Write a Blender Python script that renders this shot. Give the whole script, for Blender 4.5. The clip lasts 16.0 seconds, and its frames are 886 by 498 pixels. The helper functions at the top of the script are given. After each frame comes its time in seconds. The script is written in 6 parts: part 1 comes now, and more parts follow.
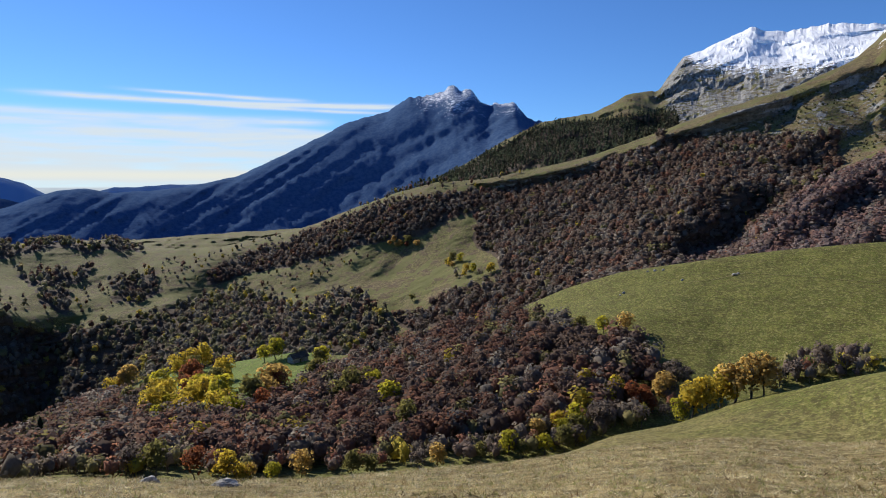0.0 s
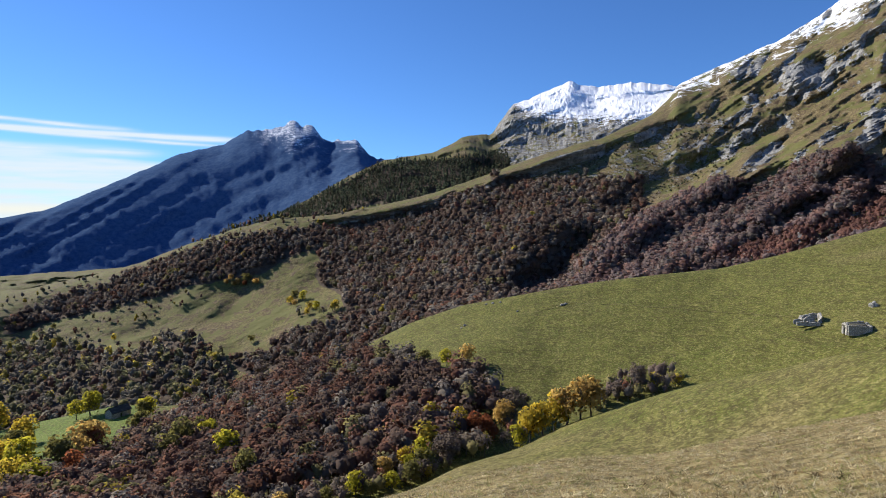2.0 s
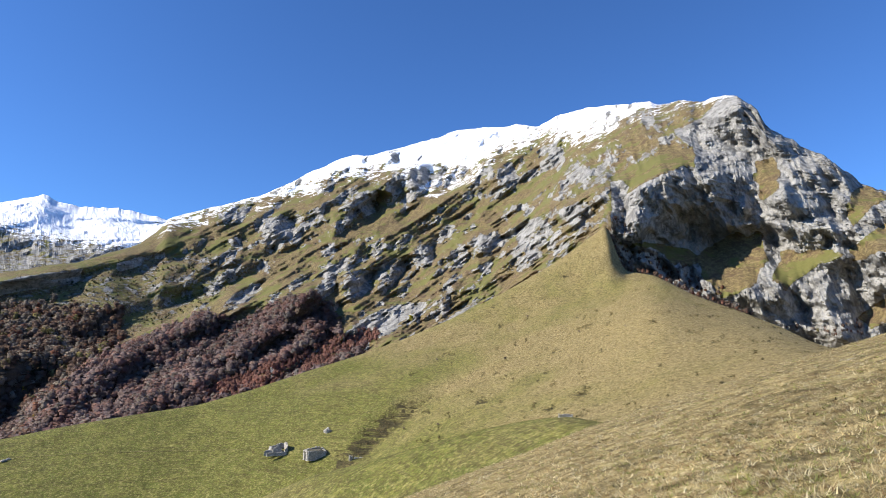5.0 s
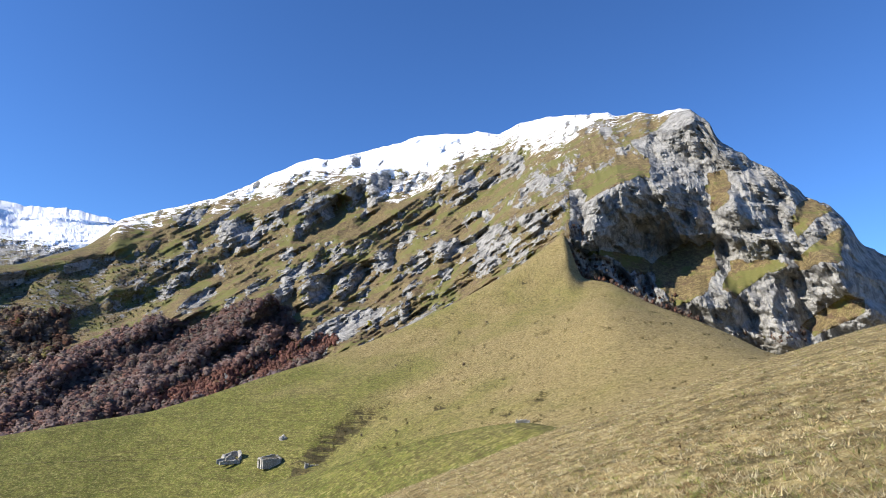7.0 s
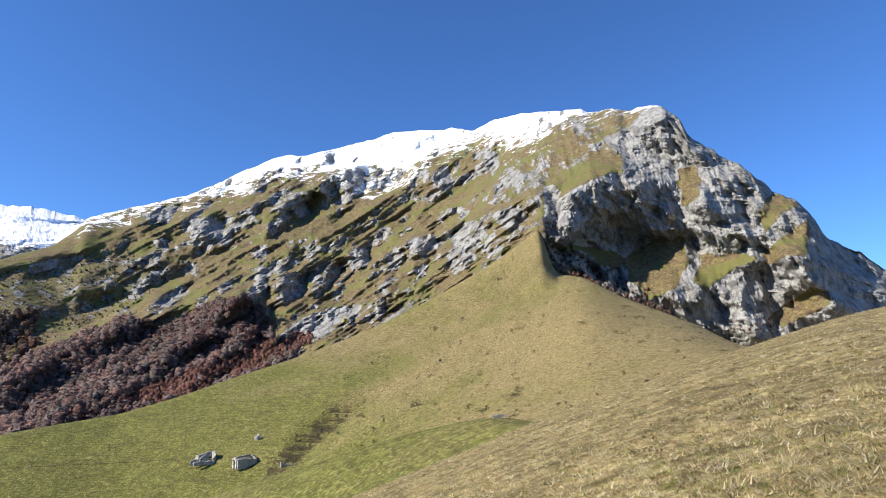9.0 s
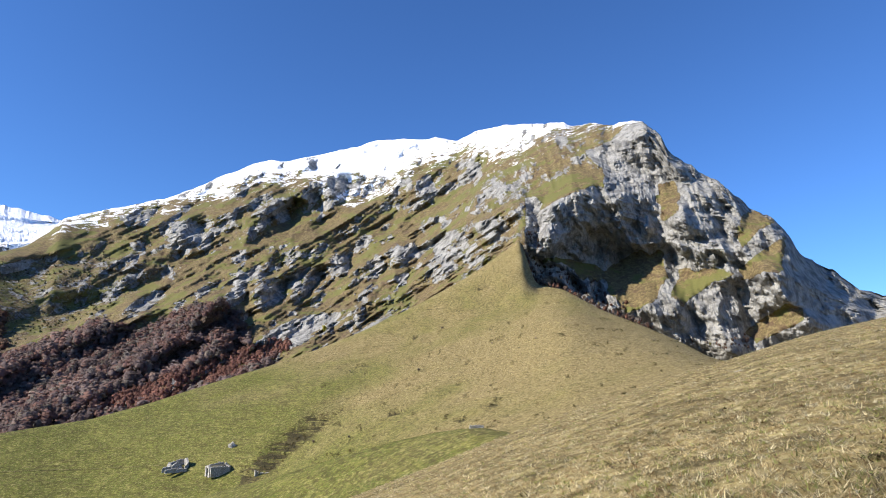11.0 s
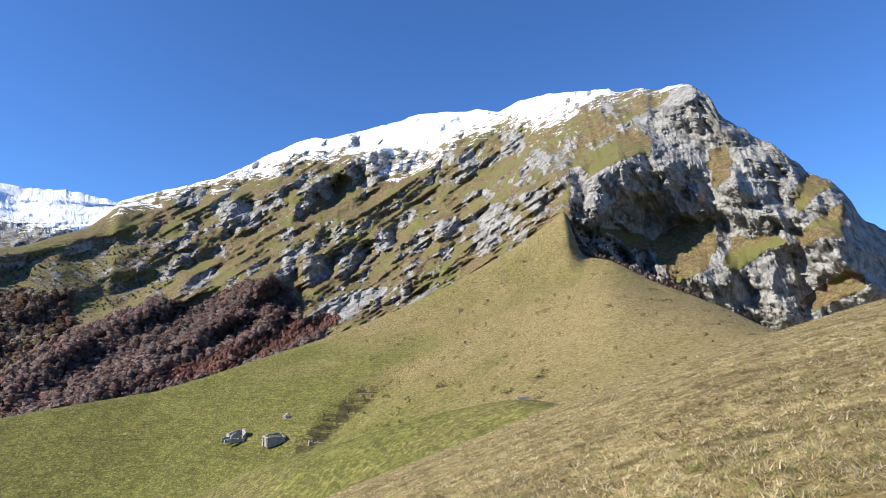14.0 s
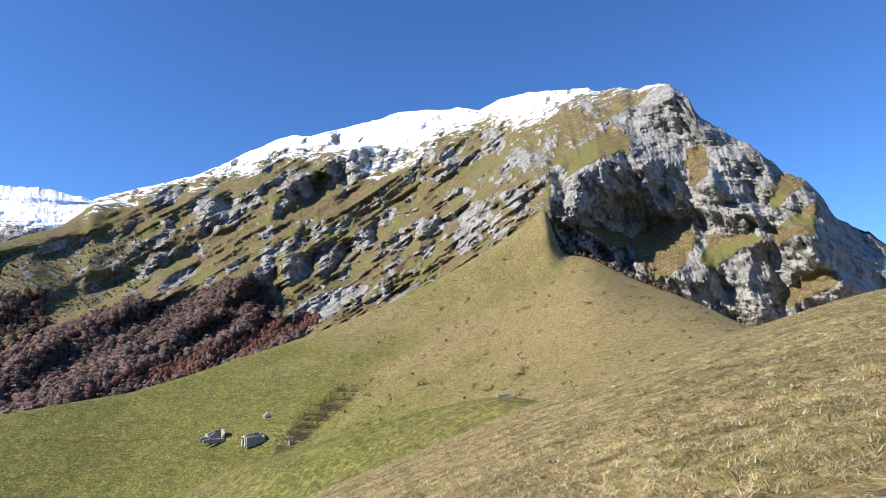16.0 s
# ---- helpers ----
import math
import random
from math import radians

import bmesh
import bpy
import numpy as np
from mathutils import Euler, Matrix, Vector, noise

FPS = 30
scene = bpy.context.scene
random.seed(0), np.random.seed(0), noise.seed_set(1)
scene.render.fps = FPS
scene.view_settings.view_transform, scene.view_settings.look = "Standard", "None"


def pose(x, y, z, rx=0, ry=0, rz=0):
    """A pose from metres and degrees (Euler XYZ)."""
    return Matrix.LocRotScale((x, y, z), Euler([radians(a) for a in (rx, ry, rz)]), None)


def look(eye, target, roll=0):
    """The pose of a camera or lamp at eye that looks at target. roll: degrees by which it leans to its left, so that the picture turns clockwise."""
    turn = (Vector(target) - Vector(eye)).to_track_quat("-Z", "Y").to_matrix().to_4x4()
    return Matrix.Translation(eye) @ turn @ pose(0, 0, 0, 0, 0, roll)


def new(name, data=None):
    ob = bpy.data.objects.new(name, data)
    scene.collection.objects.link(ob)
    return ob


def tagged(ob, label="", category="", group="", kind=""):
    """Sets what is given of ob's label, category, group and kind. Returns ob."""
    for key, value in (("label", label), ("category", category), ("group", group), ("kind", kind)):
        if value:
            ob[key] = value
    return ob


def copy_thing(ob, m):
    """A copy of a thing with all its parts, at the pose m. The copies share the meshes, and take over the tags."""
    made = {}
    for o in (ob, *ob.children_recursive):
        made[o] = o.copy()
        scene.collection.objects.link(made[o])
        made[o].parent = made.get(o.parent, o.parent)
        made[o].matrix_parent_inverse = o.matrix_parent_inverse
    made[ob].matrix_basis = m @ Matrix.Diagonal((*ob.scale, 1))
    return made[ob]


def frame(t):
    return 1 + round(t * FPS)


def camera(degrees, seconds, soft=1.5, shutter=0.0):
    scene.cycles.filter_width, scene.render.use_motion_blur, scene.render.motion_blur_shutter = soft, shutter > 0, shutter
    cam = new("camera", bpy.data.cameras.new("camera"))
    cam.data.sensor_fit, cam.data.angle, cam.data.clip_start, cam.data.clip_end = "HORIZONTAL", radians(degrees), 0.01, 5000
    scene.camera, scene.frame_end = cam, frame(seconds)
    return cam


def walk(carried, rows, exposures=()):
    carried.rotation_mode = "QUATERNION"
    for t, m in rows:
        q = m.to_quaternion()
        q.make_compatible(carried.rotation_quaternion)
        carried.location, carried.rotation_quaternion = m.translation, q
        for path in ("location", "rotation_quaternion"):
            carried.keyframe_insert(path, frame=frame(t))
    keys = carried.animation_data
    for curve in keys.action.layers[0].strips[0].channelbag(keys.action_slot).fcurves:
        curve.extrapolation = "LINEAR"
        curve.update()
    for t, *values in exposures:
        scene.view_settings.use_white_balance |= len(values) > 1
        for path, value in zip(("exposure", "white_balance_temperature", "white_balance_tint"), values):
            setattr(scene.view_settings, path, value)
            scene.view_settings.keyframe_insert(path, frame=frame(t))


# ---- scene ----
EYE = 1.6
cam = camera(71.6, 16.0, 1.0)
# seconds, tilt, lean, turn of the hand-held camera, which swings round on one spot
PATH = [
    (0.0, 84.00, 0.00, 0.00),
    (0.5, 86.32, -0.03, -4.89),
    (1.0, 88.12, 0.21, -7.68),
    (1.5, 87.49, -0.29, -7.65),
    (2.0, 87.42, -0.29, -14.50),
    (2.5, 89.08, -0.67, -22.57),
    (3.0, 90.12, -1.94, -35.70),
    (3.5, 91.44, -1.55, -43.76),
    (4.0, 94.68, -2.31, -50.68),
    (4.5, 99.06, -0.91, -56.79),
    (7.0, 100.87, -0.61, -63.71),
    (7.5, 100.47, -0.49, -63.99),
    (8.0, 99.94, 0.10, -65.62),
    (8.5, 100.33, 0.30, -65.59),
    (11.0, 101.41, -0.64, -67.84),
    (11.5, 100.47, -0.28, -65.48),
    (12.0, 99.97, -0.38, -66.31),
    (12.5, 99.37, -0.73, -66.49),
    (13.0, 99.72, -0.47, -66.24),
    (13.5, 99.31, 0.10, -64.34),
    (14.0, 98.90, -0.15, -63.57),
    (14.5, 97.49, -0.47, -62.44),
    (15.0, 98.02, -0.81, -65.29),
    (15.5, 98.82, -0.36, -65.03),
    (16.0, 98.72, 0.21, -65.33),
]
walk(cam, [(t, pose(0.04, 0.02, EYE, a, b, c)) for t, a, b, c in PATH], [(0.0, 0.15), (1.5, 0.27), (3.5, 0.6), (4.7, 0.72), (16.0, 0.72)])

# ---------------------------------------------------------------- light
SUN_BEARING, SUN_HEIGHT = -44.0, 32.0


def bearing(b, h=0.0):
    b, h = radians(b), radians(h)
    return Vector((math.sin(b) * math.cos(h), math.cos(b) * math.cos(h), math.sin(h)))


world = bpy.data.worlds.new("world")
scene.world = world
world.use_nodes = True
wn = world.node_tree.nodes
sky = wn.new("ShaderNodeTexSky")
sky.sky_type = "NISHITA"
sky.sun_disc = False
sky.sun_elevation = radians(SUN_HEIGHT)
sky.sun_rotation = radians(SUN_BEARING)
sky.altitude = 1500
sky.air_density, sky.dust_density, sky.ozone_density = 1.0, 0.1, 4.5
wn["Background"].inputs["Strength"].default_value = 0.088
tone = wn.new("ShaderNodeMix")
tone.data_type, tone.blend_type = "RGBA", "MULTIPLY"
tone.inputs[0].default_value = 1.0
tone.inputs[7].default_value = (0.62, 0.93, 1.32, 1)
world.node_tree.links.new(sky.outputs[0], tone.inputs[6])
world.node_tree.links.new(tone.outputs[2], wn["Background"].inputs["Color"])
sun_data = bpy.data.lights.new("sun", "SUN")
sun_data.energy, sun_data.angle, sun_data.color = 5.0, radians(0.5), (1.0, 0.94, 0.84)
sun = new("sun", sun_data)
sun.matrix_world = look((0, 0, 300), Vector((0, 0, 300)) - bearing(SUN_BEARING, SUN_HEIGHT))

# ---------------------------------------------------------------- materials


class Nodes:
    """A short way to write node trees."""

    def __init__(self, name, rough=0.9):
        self.mat = bpy.data.materials.new(name)
        self.mat.use_nodes = True
        self.tree = self.mat.node_tree
        self.bsdf = self.tree.nodes["Principled BSDF"]
        self.bsdf.inputs["Roughness"].default_value = rough
        self.bsdf.inputs["Specular IOR Level"].default_value = 0.15
        self.geo = self.tree.nodes.new("ShaderNodeNewGeometry")
        self.pos = self.geo.outputs["Position"]

    def put(self, value, socket):
        if isinstance(value, bpy.types.NodeSocket):
            self.tree.links.new(value, socket)
        elif isinstance(value, (tuple, list)) and len(value) == 3 and socket.type == "RGBA":
            socket.default_value = (*value, 1)
        else:
            socket.default_value = value

    def node(self, kind, out=0, **inputs):
        n = self.tree.nodes.new(kind)
        for k, v in inputs.items():
            self.put(v, n.inputs[k])
        return n, n.outputs[out]

    def math(self, op, a, b=0.0, clamp=False):
        n = self.tree.nodes.new("ShaderNodeMath")
        n.operation, n.use_clamp = op, clamp
        self.put(a, n.inputs[0])
        self.put(b, n.inputs[1])
        return n.outputs[0]

    def noise(self, scale, detail=4.0, rough=0.55, stretch=None, distort=0.0):
        vec = self.pos
        if stretch:
            m = self.tree.nodes.new("ShaderNodeMapping")
            m.inputs["Scale"].default_value = stretch
            self.tree.links.new(vec, m.inputs["Vector"])
            vec = m.outputs[0]
        n, out = self.node("ShaderNodeTexNoise", 0, Vector=vec, Scale=scale, Detail=detail, Roughness=rough, Distortion=distort)
        return out

    def ramp(self, fac, lo, hi, a=0.0, b=1.0):
        n = self.tree.nodes.new("ShaderNodeMapRange")
        n.interpolation_type = "SMOOTHSTEP"
        for i, v in enumerate((fac, lo, hi, a, b)):
            self.put(v, n.inputs[i])
        return n.outputs[0]

    def mix(self, fac, a, b, blend="MIX"):
        n = self.tree.nodes.new("ShaderNodeMix")
        n.data_type, n.blend_type = "RGBA", blend
        self.put(fac, n.inputs[0])
        self.put(a, n.inputs[6])
        self.put(b, n.inputs[7])
        return n.outputs[2]

    def attr(self, name, out="Fac"):
        n = self.tree.nodes.new("ShaderNodeAttribute")
        n.attribute_name = name
        return n.outputs[out]

    def colour(self, c):
        self.put(c, self.bsdf.inputs["Base Color"])

    def bump(self, height, strength, distance):
        n, out = self.node("ShaderNodeBump", 0, Height=height, Strength=strength, Distance=distance)
        self.tree.links.new(out, self.bsdf.inputs["Normal"])


def land_material(name, alpine=False, wood_a=(0.06, 0.042, 0.030), wood_b=(0.10, 0.072, 0.05), haze=None, straw=((0.14, 0.105, 0.035), (0.33, 0.26, 0.10), (0.22, 0.168, 0.06))):
    """Grass, rock, wood floor and snow, laid by the masks that the land carries."""
    m = Nodes(name)
    big = m.noise(0.02, 8, 0.62)
    mid = m.noise(0.25, 8, 0.65)
    fine = m.noise(2.2, 6, 0.7)
    dry = m.mix(m.ramp(fine, 0.42, 0.6), straw[0], straw[1])
    dry = m.mix(m.ramp(mid, 0.42, 0.66), dry, straw[2])
    if not alpine:
        blades = m.noise(5.0, 7, 0.8, (1, 1, 1.6), 1.0)
        dry = m.mix(m.ramp(blades, 0.40, 0.5, 0.8, 0.0), dry, (0.15, 0.095, 0.032))
        dry = m.mix(m.ramp(blades, 0.53, 0.62, 0.0, 0.8), dry, (0.56, 0.465, 0.26))
    green = m.mix(m.ramp(mid, 0.35, 0.7), (0.078, 0.10, 0.014), (0.165, 0.168, 0.033))
    green = m.mix(m.ramp(fine, 0.44, 0.6, 0, 0.6), green, (0.182, 0.161, 0.049))
    steps = m.noise(1.0, 5, 0.65, (0.10, 0.10, 2.1))
    cattle = m.math("MULTIPLY", m.math("MULTIPLY", m.ramp(steps, 0.52, 0.57), m.ramp(m.noise(0.03, 3), 0.38, 0.55)), m.ramp(m.attr("green"), 0.3, 0.6))
    green = m.mix(m.math("MULTIPLY", cattle, 0.5), green, (0.0525, 0.0455, 0.014))
    dry = m.mix(m.math("MULTIPLY", cattle, 0.4), dry, (0.098, 0.0735, 0.028))
    scrub = m.noise(0.09, 7, 0.7, (1, 1, 1.6), 0.5)
    green = m.mix(m.ramp(scrub, 0.55, 0.72, 0, 0.55), green, (0.07, 0.0595, 0.0175))
    dry = m.mix(m.ramp(scrub, 0.54, 0.70, 0, 0.6 if alpine else 0.4), dry, (0.119, 0.0805, 0.0315))
    green = m.mix(m.ramp(m.attr("green"), 1.3, 1.75, 0.0, 0.8), green, (0.13, 0.21, 0.025))
    gm = m.ramp(m.math("ADD", m.attr("green"), m.math("MULTIPLY", m.math("SUBTRACT", big, 0.5), 1.4)), 0.25, 0.75)
    grass = m.mix(gm, dry, green)
    dashes = m.noise(0.42, 7, 0.72, (1, 1, 2.6), 0.4)
    grass = m.mix(m.ramp(dashes, 0.36, 0.46, 0.62, 0.0), grass, (0.075, 0.056, 0.022))
    grass = m.mix(m.ramp(dashes, 0.54, 0.62, 0.0, 0.25), grass, (0.40, 0.33, 0.13))
    small = m.noise(1.3, 6, 0.72, (1, 1, 1.8), 0.3)
    grass = m.mix(m.ramp(small, 0.41, 0.47, 0.7, 0.0), grass, (0.07, 0.054, 0.02))
    grass = m.mix(m.ramp(small, 0.54, 0.60, 0.0, 0.4), grass, (0.42, 0.36, 0.15))
    tuft_gap = m.ramp(m.noise(0.75, 7, 0.74, (1, 1, 1.8)), 0.38, 0.53, 0.55, 0.0)
    grass = m.mix(tuft_gap, grass, (0.06, 0.048, 0.018))
    streak = m.noise(0.10, 10, 0.74, (1, 1, 0.85))
    rock = m.mix(m.ramp(streak, 0.38, 0.58), (0.13, 0.127, 0.12), (0.35, 0.341, 0.32))
    crack, _ = m.node("ShaderNodeTexVoronoi", 0, Vector=m.pos, Scale=0.16)
    crack.feature = "DISTANCE_TO_EDGE"
    rock = m.mix(m.ramp(crack.outputs["Distance"], 0.0, 0.06, 0.3, 0.0), rock, (0.07, 0.07, 0.07))
    seams = m.noise(0.4, 9, 0.78, (1, 1, 0.9), 0.5)
    rock = m.mix(m.ramp(seams, 0.34, 0.43, 0.65, 0.0), rock, (0.10, 0.097, 0.09))
    rock = m.mix(m.ramp(mid, 0.45, 0.7, 0, 0.3), rock, (0.238, 0.217, 0.168))
    stains = m.noise(0.22, 8, 0.7, (1, 1, 0.18), 0.3)
    rock = m.mix(m.ramp(stains, 0.36, 0.44, 0.55, 0.0), rock, (0.10, 0.10, 0.10))
    if alpine:
        sward = m.noise(0.09, 10, 0.76, (1, 1, 1.5), 0.4)
        grass = m.mix(m.ramp(sward, 0.42, 0.5, 0.85, 0.0), grass, (0.10, 0.064, 0.042))
        sods = m.noise(0.33, 7, 0.72, (1, 1, 1.4), 0.3)
        grass = m.mix(m.ramp(sods, 0.40, 0.48, 0.7, 0.0), grass, (0.062, 0.046, 0.026))
        grass = m.mix(m.ramp(sods, 0.53, 0.60, 0.0, 0.4), grass, (0.29, 0.235, 0.12))
        grass = m.mix(m.ramp(m.noise(0.03, 9, 0.72, (1, 1, 1.3)), 0.50, 0.55, 0.0, 0.85), grass, (0.125, 0.125, 0.038))
        grass = m.mix(m.math("MULTIPLY", m.ramp(m.noise(0.38, 8, 0.78), 0.55, 0.61, 0.0, 0.8), m.ramp(m.attr("rock"), 0.08, 0.25)), grass, (0.27, 0.25, 0.215))
    floor_c = m.mix(m.ramp(mid, 0.35, 0.65), wood_a, wood_b)
    jag = m.math("MULTIPLY", m.math("SUBTRACT", m.noise(0.06, 10, 0.72, None, 0.4), 0.5), 1.7)
    rm = m.ramp(m.math("ADD", m.attr("rock"), jag), 0.46, 0.56)
    wm = m.ramp(m.math("ADD", m.attr("wood"), m.math("MULTIPLY", m.math("SUBTRACT", mid, 0.5), 0.8)), 0.42, 0.58)
    sm = m.ramp(m.math("ADD", m.attr("snow"), m.math("MULTIPLY", m.math("SUBTRACT", m.noise(0.06, 12, 0.80, (1, 1, 2.0)), 0.5), 2.6)), 0.46, 0.54)
    col = m.mix(rm, grass, rock)
    if not alpine:
        wm = m.math("MULTIPLY", wm, m.ramp(m.noise(1.0, 4, 0.6, (0.08, 0.08, 1.5)), 0.42, 0.52))
    col = m.mix(wm, col, floor_c)
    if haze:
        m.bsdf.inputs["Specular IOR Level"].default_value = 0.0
        # air haze is painted in as two blues over the base colour
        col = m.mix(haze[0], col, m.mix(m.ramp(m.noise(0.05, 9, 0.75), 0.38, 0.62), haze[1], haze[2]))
    col = m.mix(sm, col, (0.86, 0.88, 0.92))
    m.colour(col)
    tussock = m.noise(0.7, 4, 0.6)
    fine = m.math("ADD", m.math("MULTIPLY", fine, 0.35), m.math("MULTIPLY", tussock, 0.8))
    fissures = m.math("ADD", m.noise(0.7, 8, 0.75, (1, 1, 0.6)), m.noise(0.3, 7, 0.75, (1, 1, 0.22), 0.6))
    mid = m.math("ADD", mid, m.math("MULTIPLY", fissures, m.math("MULTIPLY", rm, 0.6)))
    relief = m.math("ADD", m.math("MULTIPLY", m.math("ADD", fine, m.math("MULTIPLY", m.noise(9.0, 5, 0.7), 0.12)), 0.55), m.math("MULTIPLY", mid, m.math("ADD", 1.0, m.math("MULTIPLY", rm, 0.8))))
    m.bump(relief, 0.9, 0.5)
    return m.mat


LAND_NEAR = land_material("grass_slope", False, (0.042, 0.036, 0.017), (0.078, 0.064, 0.028), straw=((0.155, 0.117, 0.048), (0.36, 0.285, 0.135), (0.24, 0.184, 0.08)))
LAND = land_material("mountain_land", True, straw=((0.105, 0.075, 0.038), (0.235, 0.178, 0.092), (0.155, 0.112, 0.056)))
# the blue of the air in between is put into this land's colours
LAND_BLUE = land_material("hazed_distant_land", False, (0.021, 0.028, 0.035), (0.035, 0.042, 0.049), (1.0, (0.044, 0.086, 0.178), (0.084, 0.132, 0.222)))

# ---------------------------------------------------------------- relief


def hash3(i, j, k, seed):
    h = (i.astype(np.int64) * 374761393 + j.astype(np.int64) * 668265263 + k.astype(np.int64) * 2147483647 + seed * 974634777) & 0xFFFFFFFF
    h = ((h ^ (h >> 13)) * 1274126177) & 0xFFFFFFFF
    h = ((h ^ (h >> 16)) * 2246822519) & 0xFFFFFFFF
    return ((h ^ (h >> 15)) & 0xFFFFFF) / float(0xFFFFFF) * 2 - 1


def value_noise(x, y, z, seed=0):
    i, j, k = np.floor(x), np.floor(y), np.floor(z)
    u, v, w = x - i, y - j, z - k
    u, v, w = (q * q * q * (q * (q * 6 - 15) + 10) for q in (u, v, w))
    out = 0
    for a in (0, 1):
        for b in (0, 1):
            for c in (0, 1):
                out = out + hash3(i + a, j + b, k + c, seed) * (u if a else 1 - u) * (v if b else 1 - v) * (w if c else 1 - w)
    return out


def fbm(x, y, z, octaves=4, gain=0.5, seed=0, ridged=False):
    total, amp, norm = 0, 1.0, 0
    for o in range(octaves):
        n = value_noise(x, y, z, seed + o)
        if ridged:
            n = 1 - 2 * np.abs(n)
        total = total + amp * n
        norm += amp
        amp *= gain
        x, y, z = x * 2.03 + 11.7, y * 2.03 + 3.1, z * 2.03 + 7.9
    return total / norm


def smooth(x, lo, hi):
    t = np.clip((x - lo) / (hi - lo), 0, 1)
    return t * t * (3 - 2 * t)


# The land as a survey from the viewpoint: crests by bearing, distance and angle of height.
NEAR_CREST = [(-60, 17, -19), (-37, 17, -21.8), (-27.7, 19, -23.9), (-20.3, 20, -25.3), (-12.2, 22, -26), (-4.6, 25, -25.9), (5.3, 28, -25.2),
              (11.7, 30, -24.1), (16.8, 33, -22.9), (26.3, 38, -20.9), (34.1, 40, -19.9), (43.8, 42, -16.6), (52.4, 43, -13.3), (62.7, 42, -9.6),
              (67.7, 42, -7.8), (72.6, 42, -5.7), (79.5, 42, -3.2), (84.2, 42, -1.6), (88.7, 44, 0.2), (92.9, 46, 1.5), (96.9, 46, 2.9), (99.4, 46, 3.6), (115, 46, 7)]
SHOULDER = [(-60, 40, -21), (-37.1, 40, -22.5), (-12.2, 45, -26.9), (0.9, 60, -26.2), (6.4, 75, -25.3), (12.2, 95, -23.8), (16.3, 110, -22), (21.6, 125, -20.5),
            (26.1, 130, -18.1), (30.3, 130, -16.5), (36.5, 130, -14), (43.7, 125, -11.8), (48.1, 120, -10), (52.6, 112, -9), (57.7, 105, -7.6), (62.7, 100, -6.2),
            (67.8, 95, -5.1), (71.4, 92, -4.7), (74.6, 82, -5.3), (79.5, 75, -4), (84.2, 75, -2.4), (88.7, 75, -0.6), (92.9, 75, 0.7), (99.3, 75, 2.8), (115, 75, 6)]
HILL_CREST = [(-60, 330, -19), (-36.9, 330, -18.8), (-33.1, 340, -18.4), (-29, 350, -17.3), (-26.8, 350, -16.2), (-18.5, 350, -15.5), (-13.5, 345, -15.1), (-9.9, 340, -15.6),
              (-4.5, 330, -15.6), (0.9, 325, -13.3), (6.2, 320, -11.9), (9.3, 310, -10.5), (11.4, 300, -9.5), (16.4, 290, -7.8), (21.1, 285, -6.9), (25.5, 285, -6),
              (29.3, 285, -5.3), (33.9, 285, -4.6), (38.8, 290, -3.9), (43, 298, -2.7)]
HILL_RISE = [(47.6, 305, -1.1), (52.2, 318, 0.4), (56.5, 335, 2.0), (60.2, 345, 3.6), (65.4, 355, 6.2), (67.9, 360, 7.6), (70.5, 365, 9.1),
             (73, 372, 10.8), (75.1, 376, 12.3), (75.8, 373, 9.8), (76.4, 370, 8.1), (79, 350, 7.6), (82.3, 330, 5.7), (85.9, 310, 4.2), (88.5, 290, 3), (90.9, 260, 1.6),
             (93.6, 240, 0.7), (99.2, 200, 2), (115, 200, 4)]
WOODED_RIDGE = [(-60, 1250, -4.5), (-35.9, 1250, -4.5), (-28.4, 1200, -4.5), (-26.7, 1150, -5.3), (-22.8, 1100, -5.5), (-19.6, 1080, -5.4), (-15.7, 1050, -4.6), (-11.7, 1020, -3.6),
                (-8.6, 990, -2.3), (-4.4, 960, -0.8), (-0.7, 930, 0.2), (4, 900, 0.5), (8.6, 870, 1.4), (13.6, 850, 2.6), (18.4, 840, 4.3), (22.9, 840, 5.9),
                (27, 850, 7.1), (28.6, 860, 7.4), (30.9, 870, 8.4), (33, 890, 9.3), (34.6, 950, 10.7)]
SNOWY_CREST = [(35.1, 1000, 11.7), (37.3, 1010, 12.6), (40.0, 1020, 13.5), (42.9, 1040, 14.5), (45.1, 1040, 15.7), (47.5, 1050, 17.1), (49.9, 1060, 18.3), (51.4, 1060, 18.8), (52.7, 1060, 18.7), (55.1, 1060, 19.5), (58.3, 1060, 20.3), (61.0, 1060, 21.2), (63.7, 1050, 21.5), (65.9, 1040, 21.5), (66.6, 1040, 21.7), (69.0, 1020, 21.4), (70.9, 1000, 22.3), (73.7, 960, 22.8), (75.9, 910, 22.8), (79.6, 840, 22.7)]
CLIFF_CREST = [(80.0, 780, 22.4), (82.4, 727, 22.6), (83.7, 699, 22.2), (84.5, 682, 22.3), (86.7, 641, 22.3), (87.6, 630, 21.4), (88.2, 622, 20.9), (88.5, 618, 19.7), (89.2, 610, 18.9), (90.9, 592, 17.8), (91.2, 590, 17.4), (91.9, 584, 16.9), (92.5, 580, 16.7), (93.8, 569, 15.4), (94.9, 560, 14.1), (95.5, 557, 13.7), (96.3, 553, 13.2), (97.1, 549, 12.5), (97.9, 545, 10.8), (98.4, 548, 9.5), (99.0, 552, 9.3), (100.0, 560, 8.3), (100.6, 570, 8.2), (101.4, 584, 7.1), (102.3, 600, 6.5), (115, 800, 4)]
